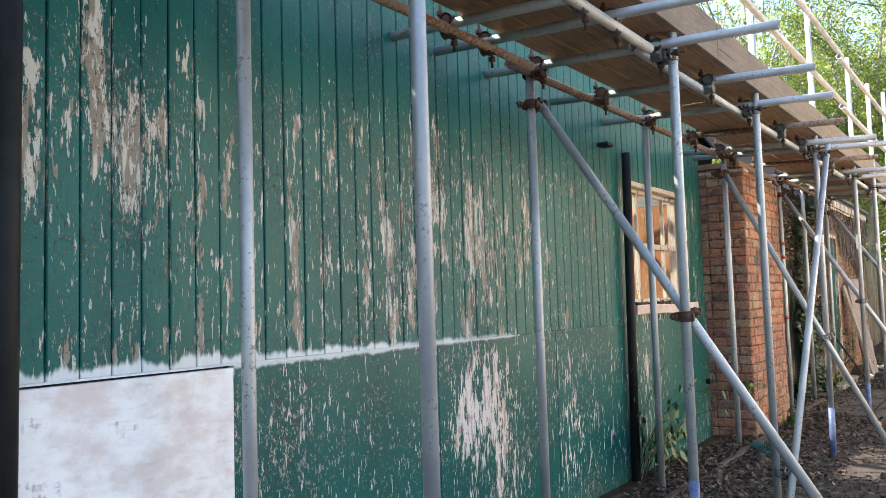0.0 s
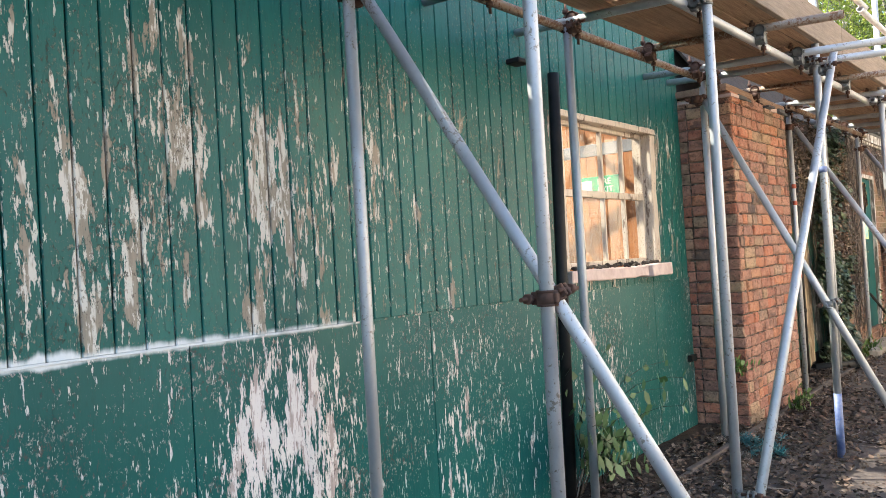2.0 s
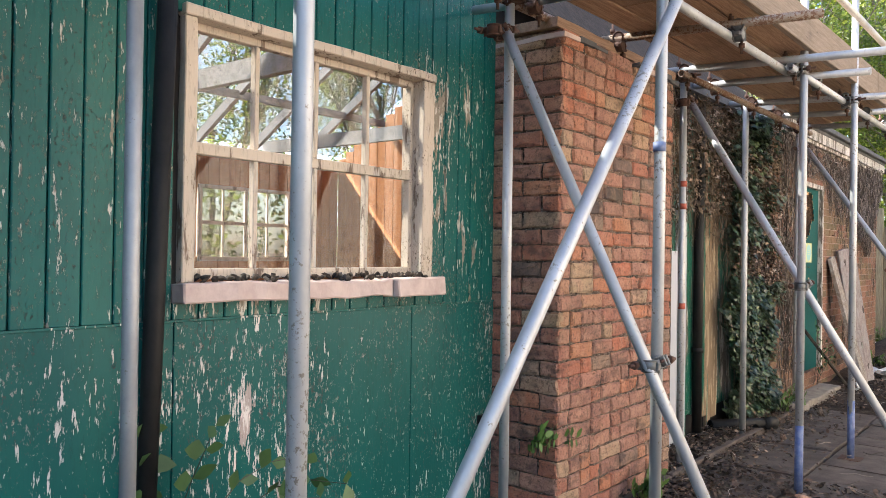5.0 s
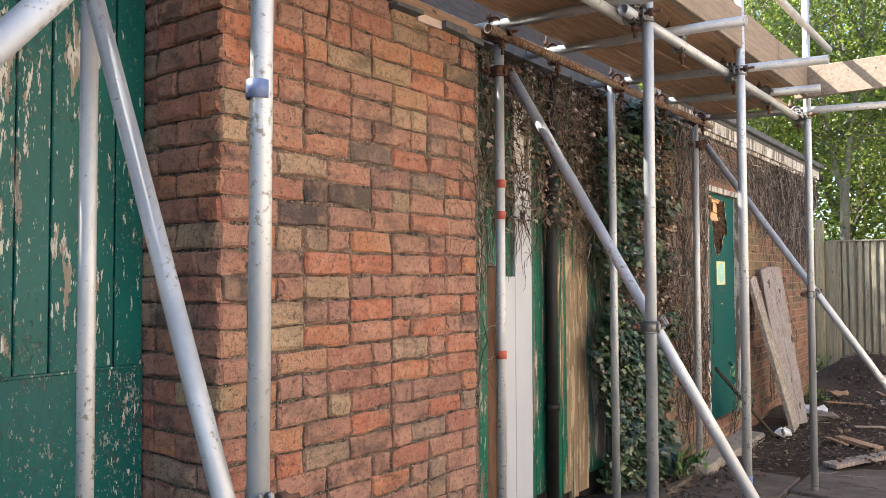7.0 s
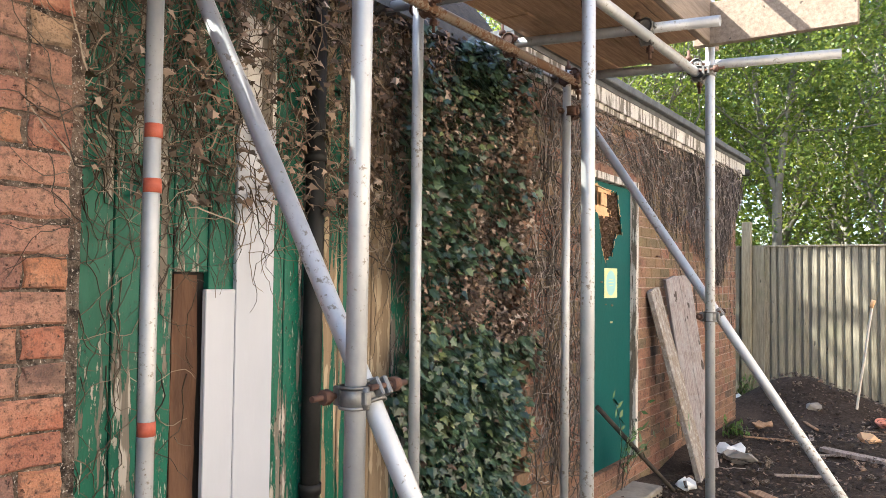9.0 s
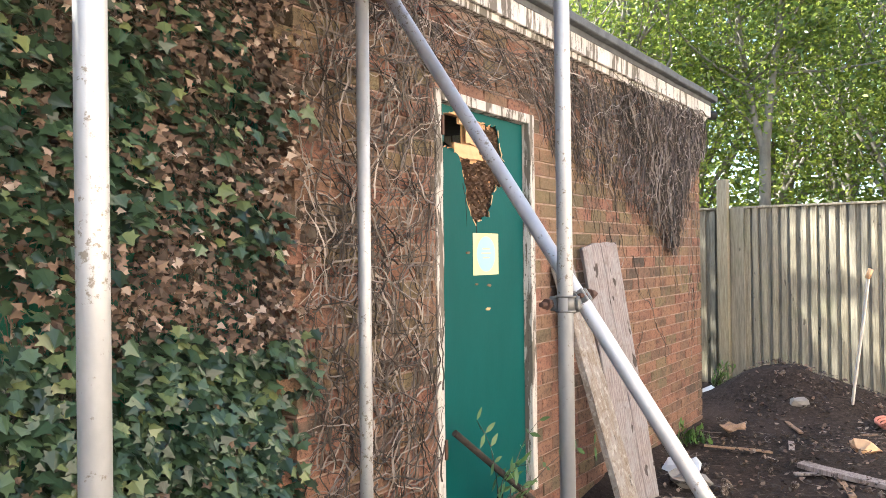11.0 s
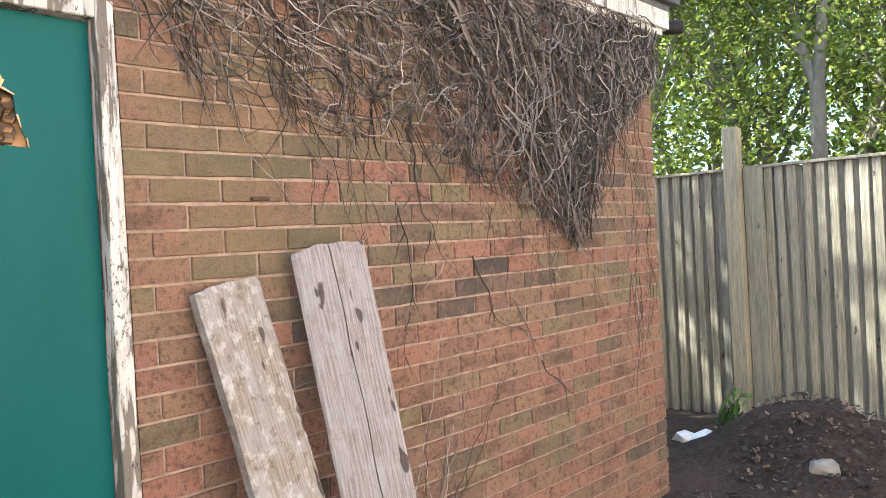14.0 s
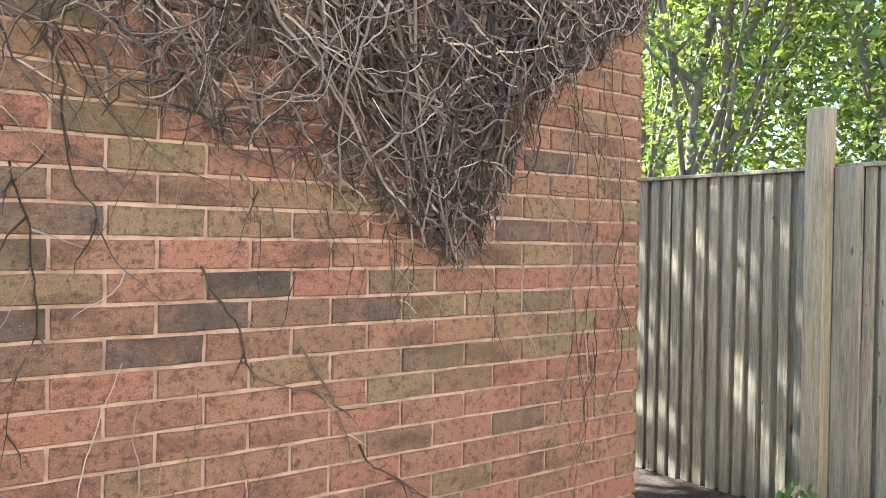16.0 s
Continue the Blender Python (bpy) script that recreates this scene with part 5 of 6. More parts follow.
# added out of view: its sparse crown breaks the sun into dapples on the fence
tree(-6.3, 15.2, "unseen loose-crowned tree added behind the annexe to dapple the fence", ((0.12, 0.05, 0.9), (0.35, 0.12, 0.85), (-0.15, -0.2, 0.8), (0.2, 0.35, 0.85)), 11.0, 0.14, 31, 720, 0.17, 0.42)


# ---- climbers ----
def wander(y, z, x, d, length, rng, stop, step=0.028, wild=0.5):
    """A creeping stem on the wall: a heading that drifts, kinks now and then and turns back to d."""
    pts = [Vector((x, y, z))]
    a = d
    for k in range(int(length / step)):
        a += rng.gauss(0, wild * 0.36)
        if rng.random() < 0.10:
            a += rng.choice((-1, 1)) * rng.uniform(0.3, 0.9) * min(1, wild)
        a += (d - a) * 0.10
        x += rng.gauss(0, 0.003)
        x = max(x, pts[0].x - 0.012)
        p = pts[-1] + Vector((0, math.cos(a) * step, math.sin(a) * step))
        p.x = x
        if stop(p.y, p.z):
            break
        pts.append(p)
    return pts


def lower_edge(y):
    ks = ((13.3, 2.30), (13.7, 2.06), (14.3, 1.97), (14.65, 1.86), (15.3, 1.66), (15.6, 1.47), (15.68, 1.52), (15.98, 2.03), (16.33, 2.30), (16.5, 2.40))
    for (a, b), (c, d) in zip(ks, ks[1:]):
        if a <= y <= c:
            return b + (d - b) * (y - a) / (c - a)
    return 2.5


def bare_vines():
    rng = random.Random(41)
    v, f = [], []

    def add(pts, r0, r1):
        if len(pts) > 3:
            strand(v, f, pts, r0, r1, 3)

    # hanging mat below the annexe fascia: thick and dark over the far half, thinning to single branches
    for _ in range(1300):
        y = 14.05 + 2.4 * rng.random() ** 0.48
        lo = lower_edge(y)
        z = rng.uniform(lo + 0.04, 2.70)
        deep = min(1, max(0, (y - 14.3) / 0.8))
        slack = rng.gauss(0.0, 0.04)
        pts = wander(y, z, 0.310 + rng.random() * (0.012 + 0.06 * deep), rng.choice((-2.2, -1.57, -1.2, -0.8, -2.6, -0.3, 2.7)), rng.uniform(0.2, 0.75), rng, lambda a, b: b < lower_edge(a) - slack or a > 16.46 or b > 2.72, wild=1.0)
        add(pts, rng.choice((0.0024, 0.0028, 0.0034, 0.0040, 0.0056)), 0.0015)
    # branches fanning down from the fascia over the nearer bricks
    for _ in range(95):
        y = rng.uniform(13.3, 14.9)
        pts = wander(y, rng.uniform(2.45, 2.7), 0.308 + 0.012 * rng.random(), rng.uniform(-1.0, -0.25), rng.uniform(0.4, 1.1), rng, lambda a, b: b < lower_edge(a) - 0.06 or a > 16.4, wild=0.85)
        r = rng.choice((0.0034, 0.0044, 0.0056))
        add(pts, r, 0.0011)
        for k in range(3, len(pts) - 2):
            if rng.random() < 0.32:
                q = pts[k]
                add(wander(q.y, q.z, q.x, -0.8 + rng.choice((-1, 1)) * rng.uniform(0.3, 1.0), rng.uniform(0.1, 0.35), rng, lambda a, b: b < lower_edge(a) - 0.1, wild=0.6), r * 0.6, 0.0008)
    # thick older stems drawn towards the tip
    for _ in range(60):
        y0 = rng.uniform(14.6, 16.3)
        aim = math.atan2(1.5 - 2.65, 15.6 - y0)
        add(wander(y0, 2.66, 0.33 + rng.uniform(0, 0.02), aim, 1.5, rng, lambda a, b: b < lower_edge(a), wild=0.3), 0.007, 0.003)
    # loose branching tendrils trailing over the bricks
    def tendril(y, z, d, length, r):
        pts = wander(y, z, 0.304, d, length, rng, lambda a, b: b < 0.2 or a > 16.45, wild=0.5)
        add(pts, r, 0.0008)
        for k in range(3, len(pts) - 2, 1):
            if rng.random() < 0.20:
                q = pts[k]
                side = rng.choice((-1, 1)) * rng.uniform(0.4, 1.0)
                add(wander(q.y, q.z, 0.304, d + side, rng.uniform(0.08, 0.26), rng, lambda a, b: b < 0.2 or a > 16.45, wild=0.6), r * 0.7, 0.0007)

    for _ in range(48):
        y = rng.uniform(13.4, 16.2)
        tendril(y, lower_edge(y) + 0.12, rng.uniform(-1.35, -0.5), rng.uniform(0.25, 0.75), 0.0024)
    for y, z, d, ln in ((13.9, 2.15, -1.45, 0.5), (14.25, 2.2, -1.2, 0.6), (14.35, 2.1, -1.55, 1.1), (14.5, 2.0, -1.0, 0.7), (14.85, 1.5, -1.1, 0.7), (15.1, 1.3, -1.0, 0.5), (13.75, 1.3, -1.3, 0.5), (15.9, 1.5, -1.4, 0.45), (15.3, 1.0, -1.2, 0.4)):
        tendril(y, z, d, ln, 0.0042)
    for _ in range(30):
        add(wander(rng.uniform(16.1, 16.4), rng.uniform(1.2, 2.3), 0.304, -1.6, rng.uniform(0.3, 0.7), rng, lambda a, b: b < 0.5 or a > 16.47, wild=0.5), 0.002, 0.0008)
    for _ in range(26):
        add(wander(rng.uniform(14.35, 14.7), rng.uniform(0.15, 0.5), 0.306, 1.5, rng.uniform(0.3, 0.9), rng, lambda a, b: b > 1.3, wild=0.5), 0.0032, 0.001)
    tagged(from_data("vine_mat", v, f, m_vine), "dense mat of bare grey-brown climber stems on the brick wall", "climber", kind="stuff")
    v2, f2 = [], []
    v, f = v2, f2
    # over and beside the door
    for _ in range(620):
        y = 11.62 + 0.85 * rng.random()
        z = rng.uniform(0.35, 2.7)
        pts = wander(y, z, 0.306 + abs(rng.gauss(0, 0.018)), rng.choice((1.57, -1.57, 1.0, 2.2, 0.3, 2.9)), rng.uniform(0.3, 1.1), rng, lambda a, b: a < 11.6 or a > 12.46 or b < 0.1 or b > 2.72, wild=0.95)
        add(pts, rng.uniform(0.0022, 0.0055), 0.0014)
    for _ in range(260):
        y = rng.uniform(12.2, 13.7)
        pts = wander(y, rng.uniform(2.32, 2.7), 0.306 + abs(rng.gauss(0, 0.014)), rng.choice((0.2, -0.3, 3.0, -0.8, -2.4)), rng.uniform(0.25, 0.8), rng, lambda a, b: b < 2.30 and a < 13.42 or b < 2.0 or b > 2.70, wild=0.5)
        add(pts, rng.uniform(0.002, 0.004), 0.001)
    tagged(from_data("vine_tangle", v, f, m_vine), "tangled bare climber stems over brick beside the door", "climber", kind="stuff")
    v3, f3 = [], []
    v, f = v3, f3
    # over the worn bay
    for _ in range(2000):
        y = 8.95 + 2.65 * rng.random()
        if y < 9.9 and rng.random() < 0.2:
            continue
        z = 2.78 - (1.0 + 0.5 * max(0, y - 10)) * rng.random() ** 1.5
        pts = wander(y, z, 0.13 + abs(rng.gauss(0, 0.035)) + 0.05 * max(0, (y - 10.2)), rng.choice((-1.57, -0.9, -2.3, 0.3, 2.8, 0.9)), rng.uniform(0.15, 0.6), rng, lambda a, b: a < 8.85 or a > 11.6 or b > 2.78 or b < 0.1, wild=1.1)
        add(pts, rng.uniform(0.0018, 0.004), 0.001)
    for _ in range(110):
        y = 8.93 + 0.9 * rng.random()
        pts = wander(y, rng.uniform(1.0, 2.7), 0.125 + abs(rng.gauss(0, 0.012)), -1.57, rng.uniform(0.4, 1.2), rng, lambda a, b: a < 8.93 or b > 2.75 or b < (1.5 if 9.5 < a < 9.9 else 0.6), wild=1.1)
        add(pts, rng.uniform(0.0018, 0.0035), 0.001)
    for _ in range(9):
        pts = wander(8.9, rng.uniform(1.6, 2.55), 0.43, rng.uniform(1.9, 4.2), rng.uniform(0.25, 0.55), rng, lambda a, b: a > 8.92, wild=1.0)
        add(pts, rng.uniform(0.0018, 0.0032), 0.001)
    for _ in range(14):
        pts = wander(8.9, rng.uniform(1.5, 2.5), 0.425, rng.uniform(2.4, 3.8), rng.uniform(0.15, 0.5), rng, lambda a, b: a > 8.92, wild=1.1)
        add(pts, 0.0016, 0.0008)
    tagged(from_data("vine_tangle", v, f, m_vine_tan), "thin tan climber stems tangled over peeling boards", "climber", kind="stuff")


bare_vines()

IVY = [(0, 0), (0.30, 0.10), (0.52, 0.02), (0.40, 0.34), (0.66, 0.50), (0.30, 0.60), (0.0, 1.0), (-0.30, 0.60), (-0.66, 0.50), (-0.40, 0.34), (-0.52, 0.02), (-0.30, 0.10)]


def ivy():
    rng = random.Random(77)
    green, dry = ([], []), ([], [])
    for _ in range(1300):
        y, z = 10.6 - 1.6 * rng.random() ** 1.6, 2.75 - 0.95 * rng.random() ** 1.4
        s = rng.uniform(0.018, 0.045)
        m = Matrix.Translation((0.15 + rng.random() * 0.11, y, z)) @ Euler((rng.gauss(0, 0.6), -rng.uniform(0.0, 1.1), rng.gauss(0, 0.7))).to_matrix().to_4x4() @ Matrix.Rotation(rng.gauss(math.pi, 0.9), 4, "X")
        b = len(dry[0])
        fold = rng.uniform(0.3, 0.9)
        for u, w in IVY:
            dry[0].append(m @ Vector((-abs(u) * s * fold + w * w * s * 0.15, u * s, w * s)))
        dry[1].append((b, b + 1, b + 2, b + 3, b + 4, b + 5, b + 6))
        dry[1].append((b, b + 6, b + 7, b + 8, b + 9, b + 10, b + 11))
    for _ in range(12500):
        y = 10.25 + 1.40 * rng.random() ** 0.8
        z = 0.05 + 2.68 * rng.random()
        edge = 10.55 + 0.22 * noise.noise((z * 2.5, 1, 1)) + (0.15 if z < 0.5 else 0)
        if y < edge or (y > 11.52 and rng.random() < 0.7):
            continue
        right = (y - 10.55) / 0.95
        dead = 0.03 + 0.25 * max(0, noise.noise((y * 3, z * 3, 2)))
        if z > 1.25 + 0.2 * noise.noise((y * 4, 2, 7)):
            dead = 0.28 + 0.62 * right + 1.1 * noise.noise((y * 3.2, z * 3.2, 4))
        if z > 2.45 and y > 10.9:
            dead -= 0.7
        target = dry if rng.random() < dead else green
        s = rng.uniform(0.028, 0.062) * (0.62 if target is dry else 1)
        x = 0.17 + 0.10 * noise.noise((y * 3, z * 3, 9)) + rng.uniform(0.02, 0.13) + 0.05 * min(1, (y - 10.3))
        tilt = Euler((rng.gauss(0, 0.3), -rng.uniform(0.1, 0.95), rng.gauss(0, 0.45)))
        m = Matrix.Translation((x, y, z)) @ tilt.to_matrix().to_4x4() @ Matrix.Rotation(rng.gauss(math.pi, 0.5 if target is green else 1.4), 4, "X")
        b = len(target[0])
        fold = rng.uniform(0.05, 0.3) if target is green else rng.uniform(0.2, 1.1)
        for u, w in IVY:
            target[0].append(m @ Vector((-abs(u) * s * fold + w * w * s * 0.15, u * s, w * s)))
        target[1].append((b, b + 1, b + 2, b + 3, b + 4, b + 5, b + 6))
        target[1].append((b, b + 6, b + 7, b + 8, b + 9, b + 10, b + 11))
    tagged(from_data("ivy_green", *green, m_ivy_leaf), "glossy dark green lobed ivy leaves over the boarded bay", "ivy", kind="stuff")
    tagged(from_data("ivy_dry", *dry, m_dry_leaf), "withered brown ivy leaves among the bare stems", "ivy", kind="stuff")


ivy()

# ---- loose things ----
def plank_mesh(thick, width, length, seed, split):
    """A plank with bowed worn edges, a dipped top end and, where it is split, an open crack along the grain."""
    ny, nz = 26, 60
    bm = bmesh.new()
    front, back = [], []
    for kz in range(nz + 1):
        v = kz / nz
        crack = width * (0.62 + 0.05 * noise.noise(Vector((seed, v * 5, 0))) - 0.10 * v)
        gap = 0.0035 * min(1.0, 0.35 + 1.2 * abs(noise.noise(Vector((seed, v * 9, 4))))) if split else 0.001
        cols = sorted([width * q / (ny - 3) for q in range(ny - 2)] + [crack - gap, crack, crack + gap])
        fr, bk = [], []
        for y in cols:
            u = y / width
            edge = min(u, 1 - u) * width
            ends = min(v, 1 - v) * length
            z = length * v + (0.010 * noise.noise(Vector((u * 4, seed, 2))) - 0.05 * (u - 0.5) ** 2 if kz == nz else 0)
            yy = y + (0.004 * noise.noise(Vector((u * 2 + seed, v * 9, 1))))
            worn = 0.004 * max(0, 1 - edge / 0.008) + 0.004 * max(0, 1 - ends / 0.02)
            deep = 0.016 if split and abs(y - crack) < 1e-6 else 0.0
            x = thick - worn - deep + 0.0015 * noise.noise(Vector((u * 9, v * 14, seed)))
            fr.append(bm.verts.new((x, yy, z)))
            bk.append(bm.verts.new((0.002 * noise.noise(Vector((u, v * 7, seed))), yy, z)))
        front.append(fr)
        back.append(bk)
    for a in range(nz):
        for b in range(ny):
            bm.faces.new((front[a][b], front[a][b + 1], front[a + 1][b + 1], front[a + 1][b]))
            bm.faces.new((back[a][b], back[a + 1][b], back[a + 1][b + 1], back[a][b + 1]))
        bm.faces.new((front[a][0], front[a + 1][0], back[a + 1][0], back[a][0]))
        bm.faces.new((front[a][ny], back[a][ny], back[a + 1][ny], front[a + 1][ny]))
    for b in range(ny):
        bm.faces.new((front[nz][b], front[nz][b + 1], back[nz][b + 1], back[nz][b]))
        bm.faces.new((front[0][b], back[0][b], back[0][b + 1], front[0][b + 1]))
    bmesh.ops.recalc_face_normals(bm, faces=bm.faces)
    return bm


def leaning_plank(label, tl, width, thick, length, foot_out, side, seed, lean_y, material, split):
    """A board leaning on the brick wall."""
    top, bot = Vector(tl), Vector((tl[0] + foot_out, tl[1] + lean_y, 0.02))
    d = (top - bot).normalized()
    ny = (Vector(side) - d * Vector(side).dot(d)).normalized()
    nx = ny.cross(d)
    m = Matrix((nx, ny, d)).transposed().to_4x4()
    m.translation = bot
    ob = part("leaning_plank", plank_mesh(thick, width, length, seed, split), material)
    ob.matrix_basis = m
    return tagged(ob, label, "plank", "planks leaning on the wall")


leaning_plank("short mortar-splashed grey plank leaning on the brick wall", (0.302, 13.57, 1.465), 0.225, 0.04, 1.49, 0.33, (0, 1, 0), 3, 0.19, m_plank_splashed, False)
leaning_plank("split bleached scaffold plank leaning on the brick wall", (0.32, 13.93, 1.55), 0.235, 0.038, 1.56, 0.20, (0.6, 0.8, 0.06), 8, 0.13, m_plank_split, True)


def small_things():
    rng = random.Random(15)
    tagged(part("door_step", rough_box((0.30, 11.75, 0.0), (0.52, 13.30, 0.085), 0.15, 0.015, 3, 0.012), m_stone), "worn pale concrete step below the green door", "step", kind="structure")
    y = 4.6
    while y < 13.2:
        ln = rng.uniform(0.55, 0.95)
        tagged(part("kerb_edging", rough_box((0.42 + rng.uniform(-0.01, 0.01), y, -0.05), (0.47, y + ln - 0.01, 0.045 + rng.uniform(-0.01, 0.01)), 0.2, 0.008, y, 0.006), m_concrete), "narrow concrete edging between paving and wall bed", "edging", "edging stones")
        y += ln
    bm = bmesh.new()
    rod(bm, (0.33, 12.55, 0.72), (0.60, 13.28, 0.07), 0.016, 8)
    tagged(part("iron_bar", bm, m_debris), "dark rusty bar leaning across the door", "bar")
    stick = tagged(empty("white_stick"), "slightly bent white stick standing in the soil by the fence", "stick")
    v, f = [], []
    strand(v, f, [Vector(p) for p in ((1.36, 17.16, 0.0), (1.42, 16.98, 0.4), (1.50, 16.78, 0.85), (1.585, 16.5, 1.33))], 0.013, 0.012, 8)
    from_data("shaft", v, f, m_stick, stick, True)
    bm = bmesh.new()
    rod(bm, (1.575, 16.5, 1.30), (1.60, 16.49, 1.37), 0.02, 8)
    part("tip", bm, m_split, stick)
    pipe = tagged(empty("gutter_offcut"), "black plastic pipe offcut lying by the wall", "pipe")
    bm = bmesh.new()
    tube(bm, (0.16, 10.35, 0.075), (0.50, 10.80, 0.07), 0.045, 16)
    part("pipe", bm, m_black, pipe)
    bm = bmesh.new()
    tube(bm, (0.46, 10.75, 0.07), (0.53, 10.84, 0.07), 0.052, 16)
    part("socket", bm, m_black, pipe)
    # hose coil
    v, f = [], []
    for k, r in enumerate((0.18, 0.2, 0.22)):
        pts = [Vector((1.80 + r * math.cos(a), 16.85 + r * 0.9 * math.sin(a), 0.10 + 0.018 * k + 0.01 * math.sin(3 * a))) for a in (2 * math.pi * i / 28 for i in range(29))]
        strand(v, f, pts, 0.011, 0.011, 8)
    tagged(from_data("garden_hose", v, f, m_hose, None, True), "coil of salmon-pink hose on the soil", "hose")
    # teal and silver tinsel
    v, f = [], []
    line = [Vector((0.66 + 0.16 * math.sin(k * 0.35), 6.68 + 0.026 * k, 0.05 + 0.02 * math.sin(k))) for k in range(20)]
    for p in line:
        for _ in range(34):
            d = Vector((rng.gauss(0, 1), rng.gauss(0, 1), rng.gauss(0.3, 0.8))).normalized() * rng.uniform(0.03, 0.065)
            b = len(v)
            w = d.cross(Vector((rng.random(), rng.random(), rng.random()))).normalized() * 0.002
            v.extend((p - w, p + w, p + d + w, p + d - w))
            f.append((b, b + 1, b + 2, b + 3))
    tagged(from_data("tinsel_garland", v, f, m_tinsel), "teal tinsel garland dropped on the litter", "tinsel")
    for k, (x, y, z, s, mm, lab) in enumerate(((0.05, 17.35, 0.14, 0.13, m_bag, "crumpled white plastic rag on the soil"), (0.30, 17.2, 0.13, 0.11, m_stone, "pale broken stone on the soil"), (0.98, 16.95, 0.20, 0.11, m_stone, "pale broken stone on the soil"),
                                               (0.92, 17.35, 0.40, 0.06, m_bag, "white scrap on the soil mound"), (0.62, 16.2, 0.09, 0.09, m_plank, "rust-coloured broken tile on the soil"), (0.62, 13.55, 0.06, 0.09, m_bag, "white paper scrap by the step"),
                                               (0.75, 14.6, 0.07, 0.12, m_stone, "pale stone by the wall foot"), (0.62, 14.9, 0.07, 0.12, m_bag, "white scrap by the wall foot"), (1.6, 15.9, 0.11, 0.12, m_split, "broken pale timber piece"), (1.25, 8.9, 0.03, 0.05, m_brick_old, "broken brick lump on the paving"), (0.34, 6.95, 0.05, 0.07, m_mortar_old, "loose mortar lump at the pier foot"), (0.5, 7.2, 0.04, 0.05, m_brick_old, "broken brick lump at the pier foot"))):
        bm = bmesh.new()
        bmesh.ops.create_icosphere(bm, subdivisions=2, radius=s, matrix=Matrix.LocRotScale((x, y, z), Euler((0, 0, k)), (1.2, 0.8, 0.4)))
        for q in bm.verts:
            q.co += Vector([noise.noise(q.co * 14 + Vector((k, i * 7, 0))) * s * 0.5 for i in range(3)])
        tagged(part("stone" if mm not in (m_bag,) else "scrap", bm, mm), lab, "rubble")
    # fixing plate on the wall
    tagged(part("wall_fixing", one_box((0.30, 13.80, 1.727), (0.320, 13.865, 1.739), 0.003), m_rust), "small rusty fixing set in the brick wall", "fixing")
    tagged(part("wall_fixing", one_box((0.012, 7.30, 0.55), (0.05, 7.40, 0.60), 0.004), m_black), "small black fixing on the green panel", "fixing")
    # soil timber scraps
    for k in range(16):
        x, y = rng.uniform(0.7, 2.2), rng.uniform(12.9, 17.2)
        ln = rng.uniform(0.12, 0.5)
        bm = rough_box((-0.02, -ln / 2, -0.008), (0.02, ln / 2, 0.008), 0.08, 0.008, k, 0.002)
        ob = part("timber_scrap", bm, m_plank_grey if k % 2 else m_plank)
        ob.location, ob.rotation_euler = (x, y, 0.05 + 0.03 * rng.random()), (rng.uniform(-0.1, 0.1), rng.uniform(-0.1, 0.1), rng.uniform(0, 3))
        tagged(ob, "broken timber scrap lying on the soil", "timber scrap", "timber scraps")


small_things()


def lying_board(label, x, y, z, length, width, turn, seed, material):
    ob = part("lying_board", rough_box((-width / 2, -length / 2, -0.016), (width / 2, length / 2, 0.016), 0.15, 0.01, seed, 0.003), material)
    ob.location, ob.rotation_euler = (x, y, z), (0.02, -0.03, turn)
    return tagged(ob, label, "board", "boards lying on the soil")


lying_board("split pale board lying on the dark soil", 1.42, 12.95, 0.045, 0.95, 0.13, -0.5, 3, m_plank_grey)
lying_board("short brown board end lying on the soil", 1.25, 13.45, 0.055, 0.45, 0.10, 0.9, 6, m_plank)
lying_board("thin grey board lying near the soil mound", 1.62, 15.1, 0.10, 0.7, 0.09, 1.2, 9, m_plank_grey)


